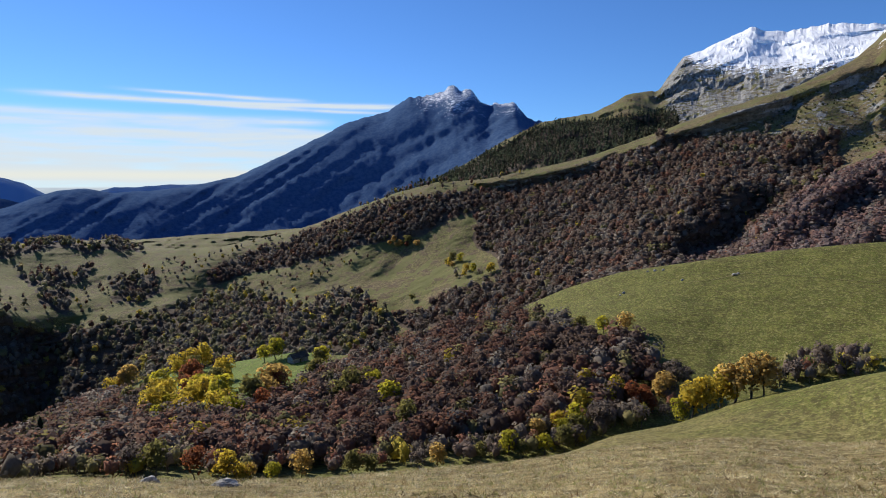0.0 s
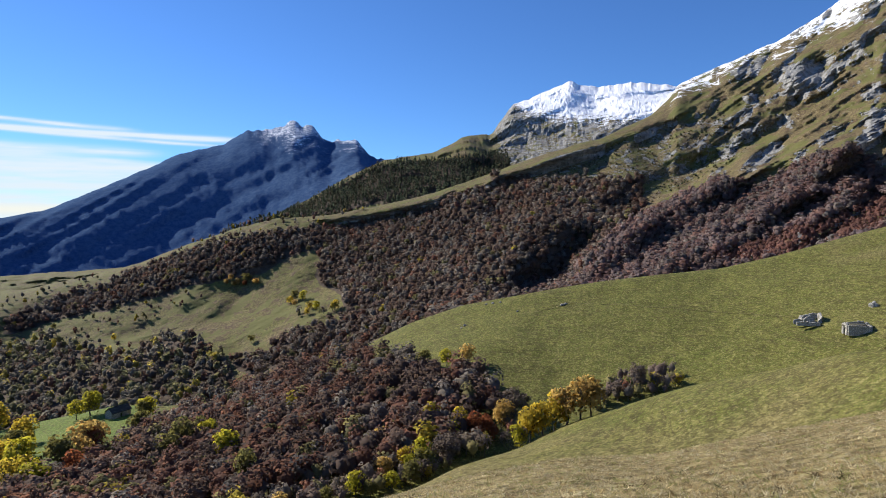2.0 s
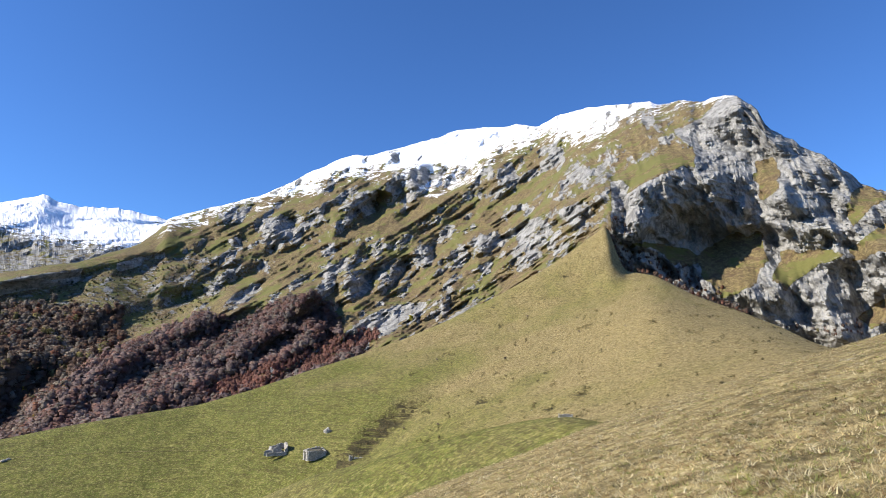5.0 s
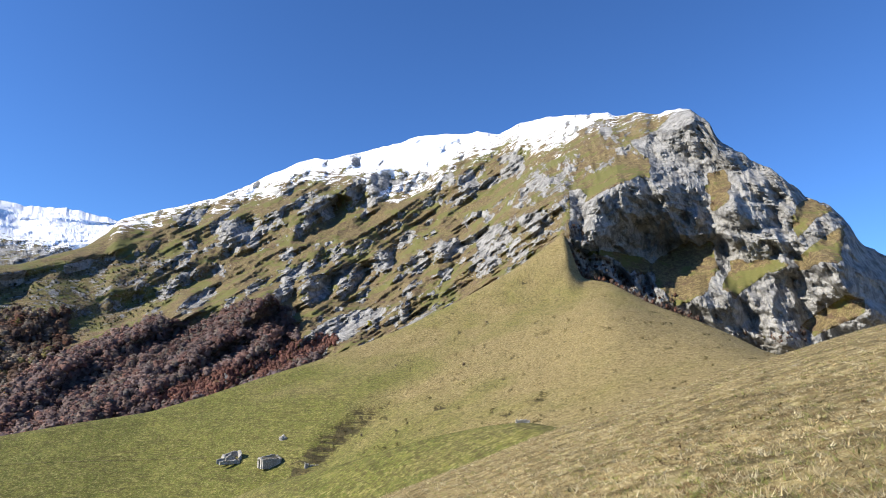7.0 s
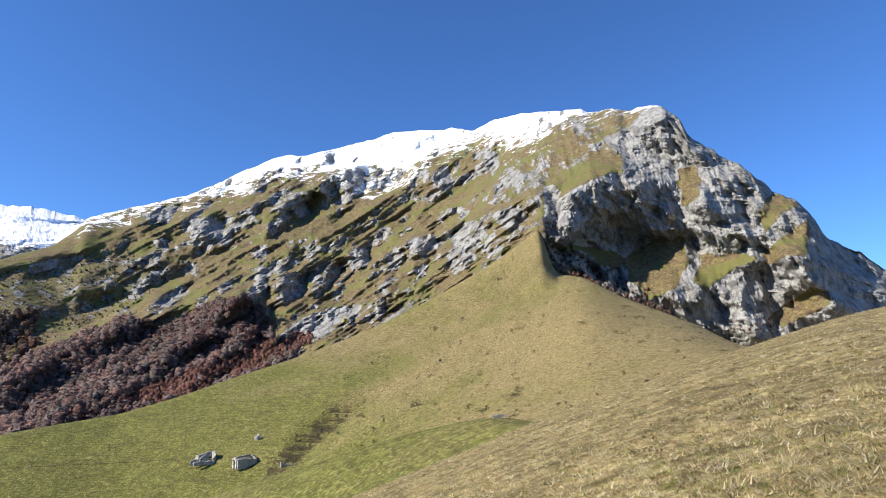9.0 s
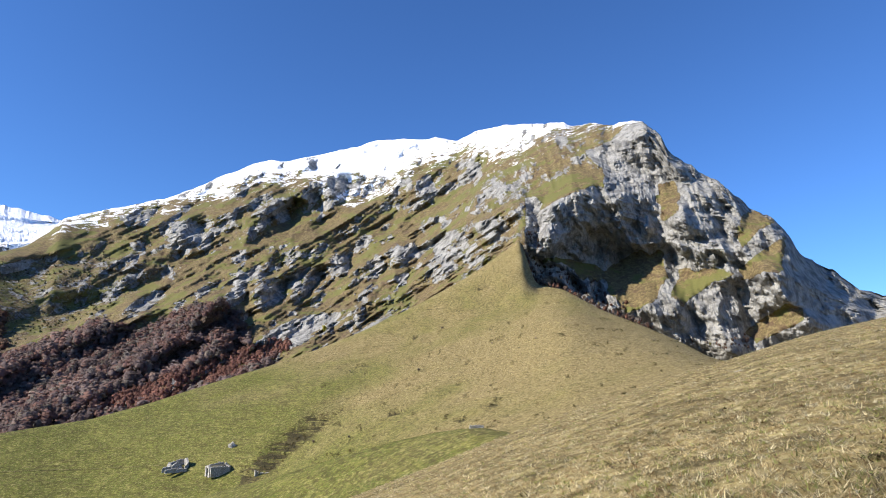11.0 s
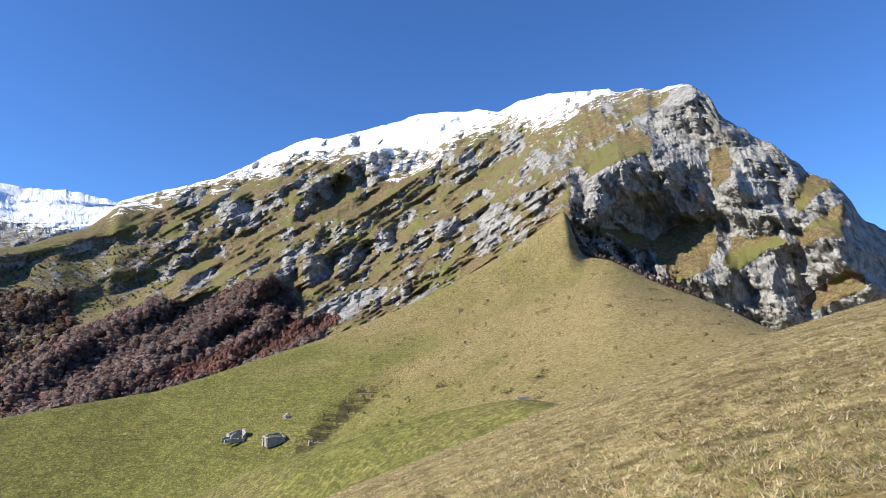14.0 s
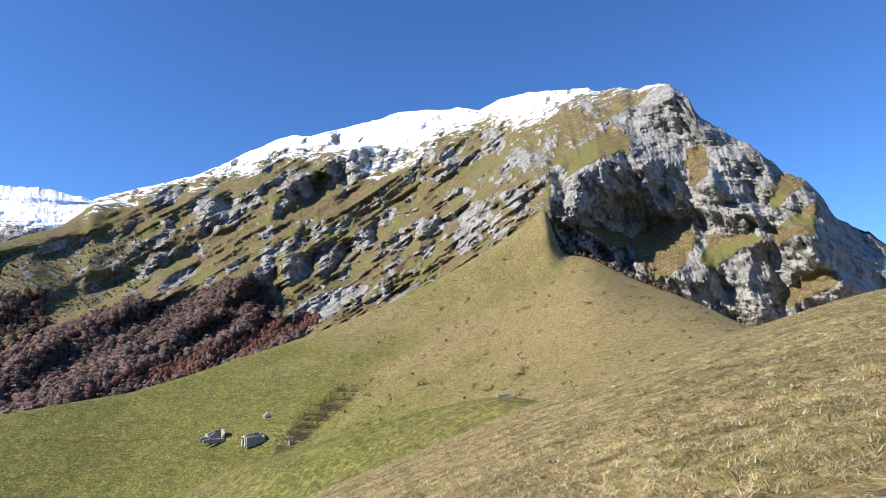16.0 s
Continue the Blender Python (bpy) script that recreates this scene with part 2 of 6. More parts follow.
BACK_RIDGE = [(-60, 2000, -5), (-36, 2000, -5), (-9.6, 2000, -3.8), (-1.3, 1900, -0.2), (2.4, 1800, 2.1), (4.5, 1750, 3.3), (6, 1750, 4.2), (9.1, 1750, 5.6), (13.5, 1800, 6.3),
              (16.8, 1850, 7.9), (18.9, 2000, 8), (20.9, 2150, 10.6), (23.1, 2200, 11.4), (25.8, 2300, 12.5), (28, 2300, 11.9), (31, 2300, 12.15), (34.7, 2300, 11.7), (38.6, 2200, 10.6), (45, 2200, 9), (115, 2200, 3)]
FAR_CREST = [(-60, 3300, -2), (-35.8, 3300, -1.9), (-34, 3300, -1.2), (-32.1, 3300, -0.5), (-30.1, 3300, -0.3), (-28.2, 3350, -0.7), (-25.2, 3400, -0.5), (-22.6, 3500, -0.2), (-18.4, 3700, 0.7),
             (-14.5, 3800, 2.6), (-11.5, 3900, 4.1), (-8.4, 3950, 5.7), (-5.4, 4000, 6.5), (-3, 4000, 7.8), (-0.7, 4000, 8.2), (0.8, 4000, 8.9), (2.9, 3950, 8.2), (4, 3900, 7.1),
             (5.5, 3900, 7.3), (6.7, 3900, 7.2), (7.8, 3850, 5.8), (11.1, 3800, 5.1), (20.7, 3800, 3.7), (115, 3800, 0)]

STEP = 0.1
AZ = np.concatenate([np.arange(-180, -46, 3.0), np.arange(-46, 112, STEP), np.arange(112, 180, 3.0), [180.0]])


def crest(table):
    """Distance and height angle along all bearings; behind the viewpoint the ends meet."""
    a, r, e = (np.array(q, float) for q in zip(*table))
    a = np.concatenate([a, [a[0] + 360]])
    r, e = np.append(r, r[0]), np.append(e, e[0])
    az = np.where(AZ < a[0], AZ + 360, AZ)
    return np.interp(az, a, r), np.interp(az, a, e)


def even(values, degrees):
    """Rounds a line off along the bearings."""
    n = int(3 * degrees / STEP)
    k = np.exp(-0.5 * (np.arange(-n, n + 1) * STEP / degrees) ** 2)
    return np.convolve(np.pad(values, n, mode="edge"), k / k.sum(), mode="valid")


def height(r, e):
    return EYE + r * np.tan(np.radians(e))


rN, eN = crest(NEAR_CREST)
rS, eS = crest(SHOULDER)
rH, eH = crest(HILL_CREST + HILL_RISE)
rG, eG = crest(WOODED_RIDGE + SNOWY_CREST + CLIFF_CREST)
rD, eD = crest(BACK_RIDGE)
rC, eC = crest(FAR_CREST)
rN, eN, rS, eS = even(rN, 2.0), even(eN, 1.2), even(rS, 2.5), even(eS, 0.8)
eHs = even(eH - np.interp(AZ, [57, 66, 70, 75.1, 76.4, 79], [0, 1.6, 2.5, 4.9, 0.6, 0]), 1.5)
rH, eH, rG, eG = even(rH, 1.5), even(eH, 0.3), even(rG, 2.0), even(eG, 0.2)
rD, eD, rC, eC = even(rD, 1.0), even(eD, 0.2), even(rC, 1.5), even(eC, 0.15)
zN, zS, zH, zG, zD, zC = (height(*q) for q in ((rN, eN), (rS, eS), (rH, eH), (rG, eG), (rD, eD), (rC, eC)))
cliff = smooth(AZ, 70, 77) * (1 - smooth(AZ, 104, 112))
knots = []  # distance, height, rows up to the next knot
knots.append((np.full_like(AZ, 0.03), np.zeros_like(AZ), 14))
z6 = (zN - 0) / rN * 6 * 0.97
knots.append((np.full_like(AZ, 6.0), z6, 36))
knots.append((rN, zN, 8))
rd = rN + (rS - rN) * 0.5
knots.append((rd, height(rd, np.minimum(eN, eS) - 0.9), 26))
knots.append((rS, zS, 12))
r4 = np.interp(AZ, [-60, 0, 12, 25, 50, 70, 80, 115], [110, 125, 140, 165, 160, 130, 110, 100])
knots.append((r4, height(r4, even(np.minimum(eN, eS), 2.0) + np.interp(AZ, [0, 14], [0.2, -0.35])), 52))
rM = even(r4 + (rH - r4) * 0.84, 3.0)
eM = even(np.minimum(eN, eS), 2.0)
knots.append((rM, height(rM, eM + (eHs - eM) * 0.90), 26))
knots.append((rH, zH, 10))
r6 = rH * np.interp(AZ, [-60, 0, 10, 70, 76], [1.6, 1.5, 1.35, 1.25, 1.12])
wall_foot = smooth(AZ, 66.0, 77.0) * (1 - smooth(AZ, 104, 112))
r6 = r6 * (1 - wall_foot) + 455.0 * wall_foot
knots.append((r6, height(r6, eH - np.interp(AZ, [-40, -5, 10, 70, 76], [0.6, 1.0, 1.6, 1.0, 0.6])), 120))
rT = r6 + (rG - r6) * 0.5
eT = eH + (eG - eH) * 0.46
near_wall = smooth(AZ, 62, 81) * (1 - smooth(AZ, 104, 112))
rT = rT * (1 - near_wall) + (r6 + 34) * near_wall
eTc = np.interp(AZ, [70, 76, 80, 85, 90, 95, 100, 103, 115], [14, 14.5, 16, 14, 12.0, 10, 6.0, 4.5, 3])
eT = eT * (1 - near_wall) + np.minimum(eTc, eG - 0.5) * near_wall
knots.append((rT, height(rT, eT), 110))
knots.append((rG, zG, 6))
r8 = rG + (rD - rG) * 0.35
knots.append((r8, height(r8, np.minimum(eG, eD) - 2.0), 42))
knots.append((rD, zD, 5))
r10 = rD + (rC - rD) * 0.4
knots.append((r10, height(r10, np.minimum(eD, eC) - np.interp(AZ, [-20, 0], [2.5, 2.0])), 44))
knots.append((rC, zC, 6))
knots.append((np.full_like(AZ, 4500.0), height(4500.0, np.minimum(eC - 1.5, -0.6)), 4))
knots.append((np.full_like(AZ, 4900.0), height(4900.0, np.full_like(AZ, -0.25)), 0))
KR = np.array([k[0] for k in knots])
KZ = np.array([k[1] for k in knots])


def pchip_slopes(x, y):
    h, d = np.diff(x, axis=0), np.diff(y, axis=0) / np.diff(x, axis=0)
    m = np.zeros_like(y)
    same = d[:-1] * d[1:] > 0
    w1, w2 = 2 * h[1:] + h[:-1], h[1:] + 2 * h[:-1]
    with np.errstate(divide="ignore", invalid="ignore"):
        hm = (w1 + w2) / (w1 / d[:-1] + w2 / d[1:])
    m[1:-1] = np.where(same, hm, 0)
    m[0], m[-1] = d[0], d[-1]
    return m


KM = pchip_slopes(KR, KZ)
for k, e in ((2, eN), (4, eS), (7, eH), (10, eG), (12, eD), (14, eC)):
    KM[k] = np.tan(np.radians(e))  # each crest is where the line of sight grazes
above = (KZ[10] - KZ[9]) / (KR[10] - KR[9])
KM[9] = KM[9] * (1 - near_wall) + 1.1 * above * near_wall
KM[5], KM[6] = even(KM[5], 4.0), even(KM[6], 4.0)
rows_r, rows_z, rows_k = [], [], []
START = []
for k, (_, _, n) in enumerate(knots):
    START.append(len(rows_r))
    for u in (np.arange(n) / n if n else [0.0]):
        if n == 0:
            r, z = KR[k], KZ[k]
        else:
            r0, r1 = KR[k], KR[k + 1]
            r = r0 * (r1 / r0) ** u if k < 7 else r0 + (r1 - r0) * u
            t, h = (r - r0) / (r1 - r0), r1 - r0
            z = ((2 * t**3 - 3 * t**2 + 1) * KZ[k] + (t**3 - 2 * t**2 + t) * h * KM[k]
                 + (-2 * t**3 + 3 * t**2) * KZ[k + 1] + (t**3 - t**2) * h * KM[k + 1])
        rows_r.append(r)
        rows_z.append(z)
        rows_k.append(k)
RR, ZZ, KK = np.array(rows_r), np.array(rows_z), np.array(rows_k)[:, None] * np.ones_like(AZ)
AA = np.ones_like(RR) * AZ
X, Y, Z = RR * np.sin(np.radians(AA)), RR * np.cos(np.radians(AA)), ZZ.copy()
EL = np.degrees(np.arctan2(Z - EYE, RR))


def normals(x, y, z):
    p = np.stack([x, y, z], -1)
    du, dv = np.gradient(p, axis=0), np.gradient(p, axis=1)
    n = np.cross(dv, du)
    n *= np.where(n[..., 2:] < 0, -1, 1)
    return n / (np.linalg.norm(n, axis=-1, keepdims=True) + 1e-9)


def along(points, az, el):
    """Signed angle across a line of bearings and heights (positive on its far side clockwise) and the share run along it."""
    best, side, run = np.full(az.shape, 1e9), np.zeros(az.shape), np.zeros(az.shape)
    n = len(points) - 1
    for s in range(n):
        (a0, e0), (a1, e1) = points[s], points[s + 1]
        dx, dy = a1 - a0, e1 - e0
        t = np.clip(((az - a0) * dx + (el - e0) * dy) / (dx * dx + dy * dy), 0, 1)
        px, py = az - a0 - t * dx, el - e0 - t * dy
        d = np.hypot(px, py)
        near = d < best
        sgn = np.sign(px * dy - py * dx)
        best, side, run = np.where(near, d, best), np.where(near, sgn, side), np.where(near, (s + t) / n, run)
    return best * side, run


def inside(points, az, el, soft=0.4):
    """1 inside the outline, falling to 0 across its edge."""
    odd, dist = np.zeros(az.shape, bool), np.full(az.shape, 1e9)
    n = len(points)
    for s in range(n):
        (a0, e0), (a1, e1) = points[s], points[(s + 1) % n]
        dx, dy = a1 - a0, e1 - e0
        if dy:
            odd ^= ((e0 > el) != (e1 > el)) & (az < a0 + (el - e0) / dy * dx)
        t = np.clip(((az - a0) * dx + (el - e0) * dy) / (dx * dx + dy * dy + 1e-9), 0, 1)
        dist = np.minimum(dist, np.hypot(az - a0 - t * dx, el - e0 - t * dy))
    return np.clip(0.5 + np.where(odd, dist, -dist) / (2 * soft), 0, 1)


def carve(gx, wx, gy, wy, hold, hx, hy, rounds=260):
    """Relief whose slopes clockwise (gx) and upwards (gy) come as near as they can to those asked for, by weight; hold draws it back to the plain slope."""
    ax, ay = 0.5 * (wx[:, 1:] + wx[:, :-1]) / hx**2, 0.5 * (wy[1:] + wy[:-1]) / hy**2
    bx, by = 0.5 * (gx[:, 1:] + gx[:, :-1]) * hx, 0.5 * (gy[1:] + gy[:-1]) * hy

    def spread(dx, dy):
        out = np.zeros_like(gx)
        out[:, 1:] += dx
        out[:, :-1] -= dx
        out[1:] += dy
        out[:-1] -= dy
        return out

    def apply(p):
        return spread(ax * np.diff(p, axis=1), ay * np.diff(p, axis=0)) + hold * p

    scale = spread(0 * ax, 0 * ay) + hold
    scale[:, 1:] += ax
    scale[:, :-1] += ax
    scale[1:] += ay
    scale[:-1] += ay
    p = np.zeros_like(gx)
    r = spread(ax * bx, ay * by)
    z = r / scale
    d, rz = z.copy(), (r * z).sum()
    for _ in range(rounds):
        q = apply(d)
        a = rz / (d * q).sum()
        p += a * d
        r -= a * q
        z = r / scale
        rz, old = (r * z).sum(), rz
        d = z + rz / old * d
    return p


# Ribs, gullies and cliff pillars of the mountainside: bearing and height angle along each
LEDGE = [(4.0, 0.2), (11.2, 1.5), (17.5, 3.4), (22.9, 5.3), (28.7, 6.8), (32.7, 8.5), (34.8, 9.0)]
RAVINE = [(23.5, -6.4), (26.6, -4.0), (30.2, -0.2), (32.5, 1.6), (36.3, 3.4)]
SPUR_GRASS = [(27.7, -4.0), (31.3, -0.5), (33.8, 1.8), (38.2, 3.8), (43.0, 5.8), (46.1, 6.7)]
SPUR_A = [(28.3, -3.8), (33.0, -0.7), (37.3, 2.3), (42.0, 4.5)]
SPUR_B = [(34.6, -4.6), (39.0, -1.6), (45.1, 2.5), (47.5, 5.2)]
SPUR_C = [(41.5, -3.2), (47.2, 0.5), (49.7, 4.2)]
GULLY_A = [(45.3, -2.5), (49.2, 1.6), (50.2, 4.7), (53.2, 7.4)]
RIB_A = [(46.6, 4.7), (49.2, 6.5), (55.9, 11.3), (61.0, 15.0), (65.0, 19.6), (67.1, 20.2)]
RIB_B = [(55.2, 2.4), (64.5, 7.2), (69.8, 10.9), (74.4, 14.7), (75.7, 16.0)]
RIB_C = [(35.3, 6.1), (40.6, 8.9), (45.6, 11.7), (50.6, 13.6), (54.6, 16.4)]
RIB_D = [(41.1, 4.0), (44.1, 6.1), (47.3, 8.8), (51.7, 11.6), (58.4, 15.0)]
RIB_E = [(58.7, 5.6), (63.4, 8.8), (67.1, 12.0), (70.9, 14.6), (75.2, 18.0), (78.5, 20.8)]
VALLEY = [(-35.5, -20.8), (-34.1, -18.0), (-33.6, -15.5), (-32.5, -13.6)]
FOLDS = [  # line, metres it stands out, width before and after it in degrees
    (LEDGE, 12, 2.2, 0.5), (RAVINE, -36, 3.2, 2.4), (SPUR_GRASS, 36, 1.8, 2.6), (SPUR_A, 22, 1.5, 2.2), (SPUR_B, 28, 1.6, 1.6), (SPUR_C, 18, 1.4, 1.2),
    (GULLY_A, -20, 1.8, 1.4), (RIB_A, 18, 3.5, 2.2), (RIB_B, 14, 1.8, 2.4), (RIB_C, 13, 2.0, 2.2), (RIB_D, 13, 2.2, 2.4), (RIB_E, 15, 2.2, 2.2),
    (VALLEY, -50, 4.0, 2.0)]
# Rock faces that turn away from the sun, on the cliff and on the crags of the flank
SHADE_WALL = [(78.1, 15.0), (79.1, 16.1), (80.5, 16.8), (81.9, 16.9), (82.7, 16.3), (82.8, 15.0), (83.4, 13.5), (83.9, 12.2), (84.1, 10.2), (83.2, 9.7), (80.7, 9.8), (79.2, 10.3), (77.7, 10.4), (76.9, 11.0), (77.2, 12.8), (77.8, 13.5)]
SHADE_NOTCH = [(75.4, 15.4), (76.5, 15.9), (77.0, 15.3), (76.8, 14.6), (76.9, 13.0), (76.4, 11.0), (77.7, 9.9), (79.7, 8.8), (80.6, 7.3), (79.6, 7.5), (77.6, 8.9), (75.8, 9.9), (75.6, 12.0), (75.6, 14.1)]
SHADE_RIB_A = [(83.5, 15.2), (84.5, 15.8), (85.4, 15.7), (85.5, 14.6), (85.8, 13.3), (86.1, 11.6), (85.2, 11.4), (84.8, 12.4), (84.0, 13.9)]
SHADE_RIB_B = [(85.5, 17.5), (86.3, 17.2), (87.9, 16.1), (87.6, 14.2), (87.7, 12.4), (88.2, 10.4), (87.7, 10.0), (87.4, 11.5), (86.6, 12.0), (86.8, 13.5), (86.4, 14.5), (85.9, 15.6)]
SHADE_HIGH_CRAG = [(81.4, 20.0), (82.4, 20.1), (83.1, 19.5), (83.3, 18.5), (84.3, 17.9), (85.3, 17.3), (84.3, 16.9), (83.5, 17.2), (82.8, 18.0), (82.3, 19.1)]
SHADE_SUMMIT = [(86.2, 20.9), (87.2, 21.0), (87.5, 20.6), (87.0, 19.8), (87.8, 18.8), (88.5, 17.0), (88.1, 16.8), (87.8, 18.1), (86.9, 19.6), (86.3, 20.3)]
SHADE_GULLY = [(88.5, 19.7), (89.2, 18.9), (90.4, 18.1), (91.1, 17.4), (91.8, 16.4), (92.6, 14.9), (93.2, 13.9), (92.7, 13.7), (92.1, 14.0), (91.5, 15.2), (90.7, 16.5), (89.6, 17.4), (89.0, 18.1)]
SHADE_RIB_C = [(89.7, 15.4), (90.4, 14.6), (90.7, 13.6), (91.3, 12.4), (91.2, 11.4), (90.4, 11.4), (89.9, 12.0), (89.8, 13.7)]
SHADE_LEDGE = [(89.2, 11.3), (90.8, 11.1), (92.1, 10.4), (92.8, 9.6), (92.0, 9.2), (90.5, 9.8), (89.6, 10.3)]
SHADE_LOW_A = [(88.9, 6.2), (89.6, 6.0), (89.9, 5.0), (90.5, 3.6), (90.2, 2.8), (89.2, 3.6), (88.5, 5.0), (88.4, 6.1)]
SHADE_LOW_B = [(91.5, 7.8), (93.2, 8.4), (93.6, 7.5), (93.7, 5.8), (94.2, 4.2), (92.9, 3.7), (91.9, 4.2), (91.7, 5.4), (92.2, 6.3)]
SHADE_EAST = [(97.1, 10.9), (97.5, 10.6), (98.1, 9.9), (98.6, 9.4), (99.3, 8.9), (100.0, 7.9), (100.6, 7.0), (101.6, 5.8), (103.0, 5.3), (102.7, 3.2), (99.6, 3.3), (98.5, 4.5), (97.7, 5.4), (97.1, 6.1), (96.9, 7.5), (96.8, 9.3)]
SHADE_CRAG_A = [(56.6, 17.5), (57.8, 17.7), (58.5, 17.2), (58.2, 15.6), (57.3, 15.3), (56.9, 16.3)]
SHADE_CRAG_B = [(43.7, 12.1), (44.6, 12.6), (45.9, 12.2), (45.8, 11.0), (44.9, 10.6), (44.1, 11.1)]
SHADE_CRAG_C = [(49.2, 8.5), (49.7, 8.7), (50.0, 7.0), (49.7, 6.2), (48.7, 5.4), (47.5, 5.2), (47.7, 5.8), (48.9, 6.2)]
SHADE_CRAG_D = [(50.9, 7.0), (51.5, 7.7), (51.9, 7.1), (52.2, 7.6), (53.2, 7.7), (53.4, 6.6), (52.6, 6.0), (51.6, 5.8)]
SHADE_CRAG_E = [(55.1, 8.6), (56.1, 9.0), (56.4, 8.3), (55.8, 7.7), (55.3, 7.8)]
SHADE_CRAG_F = [(57.6, 10.1), (58.1, 10.7), (58.8, 10.4), (59.1, 9.3), (58.6, 8.7), (58.0, 9.1)]
SHADE_CRAG_G = [(62.9, 11.0), (63.9, 11.6), (64.5, 11.2), (64.9, 11.7), (65.3, 11.1), (64.2, 10.0), (63.4, 10.1)]
SHADE_CRAG_H = [(51.4, 14.2), (52.4, 15.0), (53.2, 14.6), (53.5, 13.6), (52.5, 13.3)]
SHADE_CRAG_I = [(65.4, 17.4), (66.5, 17.9), (67.1, 16.8), (66.5, 15.8), (65.7, 16.3)]
SHADE_CLIFF = [SHADE_WALL, SHADE_NOTCH, SHADE_RIB_A, SHADE_RIB_B, SHADE_HIGH_CRAG, SHADE_SUMMIT, SHADE_GULLY, SHADE_RIB_C, SHADE_LEDGE, SHADE_LOW_A, SHADE_LOW_B, SHADE_EAST]
SHADE_CRAGS = [SHADE_CRAG_A, SHADE_CRAG_B, SHADE_CRAG_C, SHADE_CRAG_D, SHADE_CRAG_E, SHADE_CRAG_F, SHADE_CRAG_G, SHADE_CRAG_H, SHADE_CRAG_I]
# Grassy ledges of the cliff
LAWN_A = [(83.2, 9.5), (85.2, 10.6), (87.1, 10.3), (87.7, 9.0), (87.3, 6.8), (86.4, 6.3), (84.5, 5.6), (83.3, 7.2), (82.9, 8.5)]
LAWN_B = [(89.1, 8.9), (90.2, 9.2), (92.0, 9.0), (93.0, 8.4), (91.5, 7.9), (90.1, 6.9), (89.1, 6.0), (88.7, 7.0)]
LAWN_C = [(93.9, 8.8), (95.4, 9.9), (97.0, 11.0), (97.0, 9.7), (96.6, 8.4), (95.3, 8.4), (94.1, 8.1)]
LAWN_D = [(80.0, 18.4), (81.6, 18.8), (82.5, 17.6), (82.8, 16.9), (81.0, 16.9), (78.9, 16.1), (77.3, 15.3), (77.8, 16.3)]
LAWN_E = [(93.9, 3.5), (95.4, 4.6), (97.1, 5.7), (97.8, 5.2), (97.6, 4.3), (95.7, 3.4), (94.5, 2.8)]
LAWN_F = [(94.4, 13.2), (95.5, 13.7), (96.3, 13.2), (96.5, 12.5), (95.4, 12.1), (94.5, 10.9), (94.1, 11.6)]
LAWN_G = [(77.7, 10.7), (80.2, 10.0), (82.2, 9.5), (83.2, 9.0), (82.1, 8.5), (80.2, 8.9), (78.4, 9.9)]
LAWN_H = [(87.9, 16.6), (89.1, 16.7), (89.2, 15.2), (88.9, 14.0), (88.0, 13.6), (87.7, 14.9)]
CLIFF_ROCK = [(75.5, 16.0), (76.8, 16.2), (77.6, 15.4), (79.2, 16.3), (80.5, 17.0), (82.8, 17.0), (82.5, 18.5), (81.3, 20.2), (83.5, 20.6), (85.5, 22.4), (92.0, 24.0), (106.0, 16.0), (106.0, -2.0), (75.4, -2.0)]
LEDGES = [LAWN_A, LAWN_B, LAWN_C, LAWN_D, LAWN_E, LAWN_F, LAWN_G, LAWN_H]
ROCK_WHITE = [(51.1, 3.1), (54.1, 4.6), (58.7, 5.7), (58.5, 4.3), (54.7, 2.3), (52.2, 1.8)]
ROCK_MID = [(49.5, 5.6), (51.9, 8.3), (54.9, 9.3), (58.6, 10.6), (57.6, 8.2), (54.0, 7.3), (51.0, 5.6)]
ROCK_SCREE = [(66.1, 8.8), (67.1, 11.5), (69.8, 13.5), (73.0, 14.8), (75.2, 15.7), (75.4, 13.2), (70.9, 10.3), (67.1, 8.3)]
ROCK_HIGH = [(47.0, 13.4), (53.5, 17.0), (58.9, 18.3), (59.0, 15.6), (51.6, 13.0), (48.1, 12.4)]
ROCK_TOP = [(68.8, 14.6), (73.1, 18.9), (78.5, 21.2), (81.3, 19.9), (76.3, 16.5), (71.4, 14.3)]
ROCK_NECK = [(75.6, 17.6), (77.5, 21.8), (80.0, 22.6), (85.0, 22.4), (83.5, 20.6), (81.3, 20.2), (82.4, 18.8), (80.0, 18.6), (77.5, 16.6)]
ROCK_LEFT = [(40.0, 10.8), (43.6, 12.8), (47.1, 12.6), (44.8, 9.7), (44.0, 7.1), (41.6, 8.4)]
SCREE_A = [(56.7, 1.7), (59.3, 3.4), (62.9, 5.7), (63.2, 5.1), (59.9, 2.9), (57.3, 1.4)]
SCREE_B = [(39.9, 4.2), (43.1, 6.6), (43.5, 6.1), (41.1, 4.0)]
SCREE_C = [(66.1, 12.0), (68.8, 13.3), (69.3, 12.8), (67.1, 10.4)]
RAVINE_BANK = [(-39.0, -9.6), (-36.3, -9.9), (-34.1, -10.6), (-32.0, -12.6), (-29.1, -10.9), (-26.1, -10.8), (-23.9, -10.5), (-23.0, -11.3), (-25.3, -13.2), (-27.2, -14.9), (-30.2, -16.7), (-32.3, -17.8), (-34.6, -18.6), (-39.0, -19.0)]
RAVINE_SHADE = [(19.2, -7.1), (21.0, -3.6), (23.1, -0.2), (26.6, -2.0), (29.0, -0.8), (31.0, -0.1), (29.6, -3.3), (27.2, -4.8), (23.3, -5.7), (20.2, -7.3)]
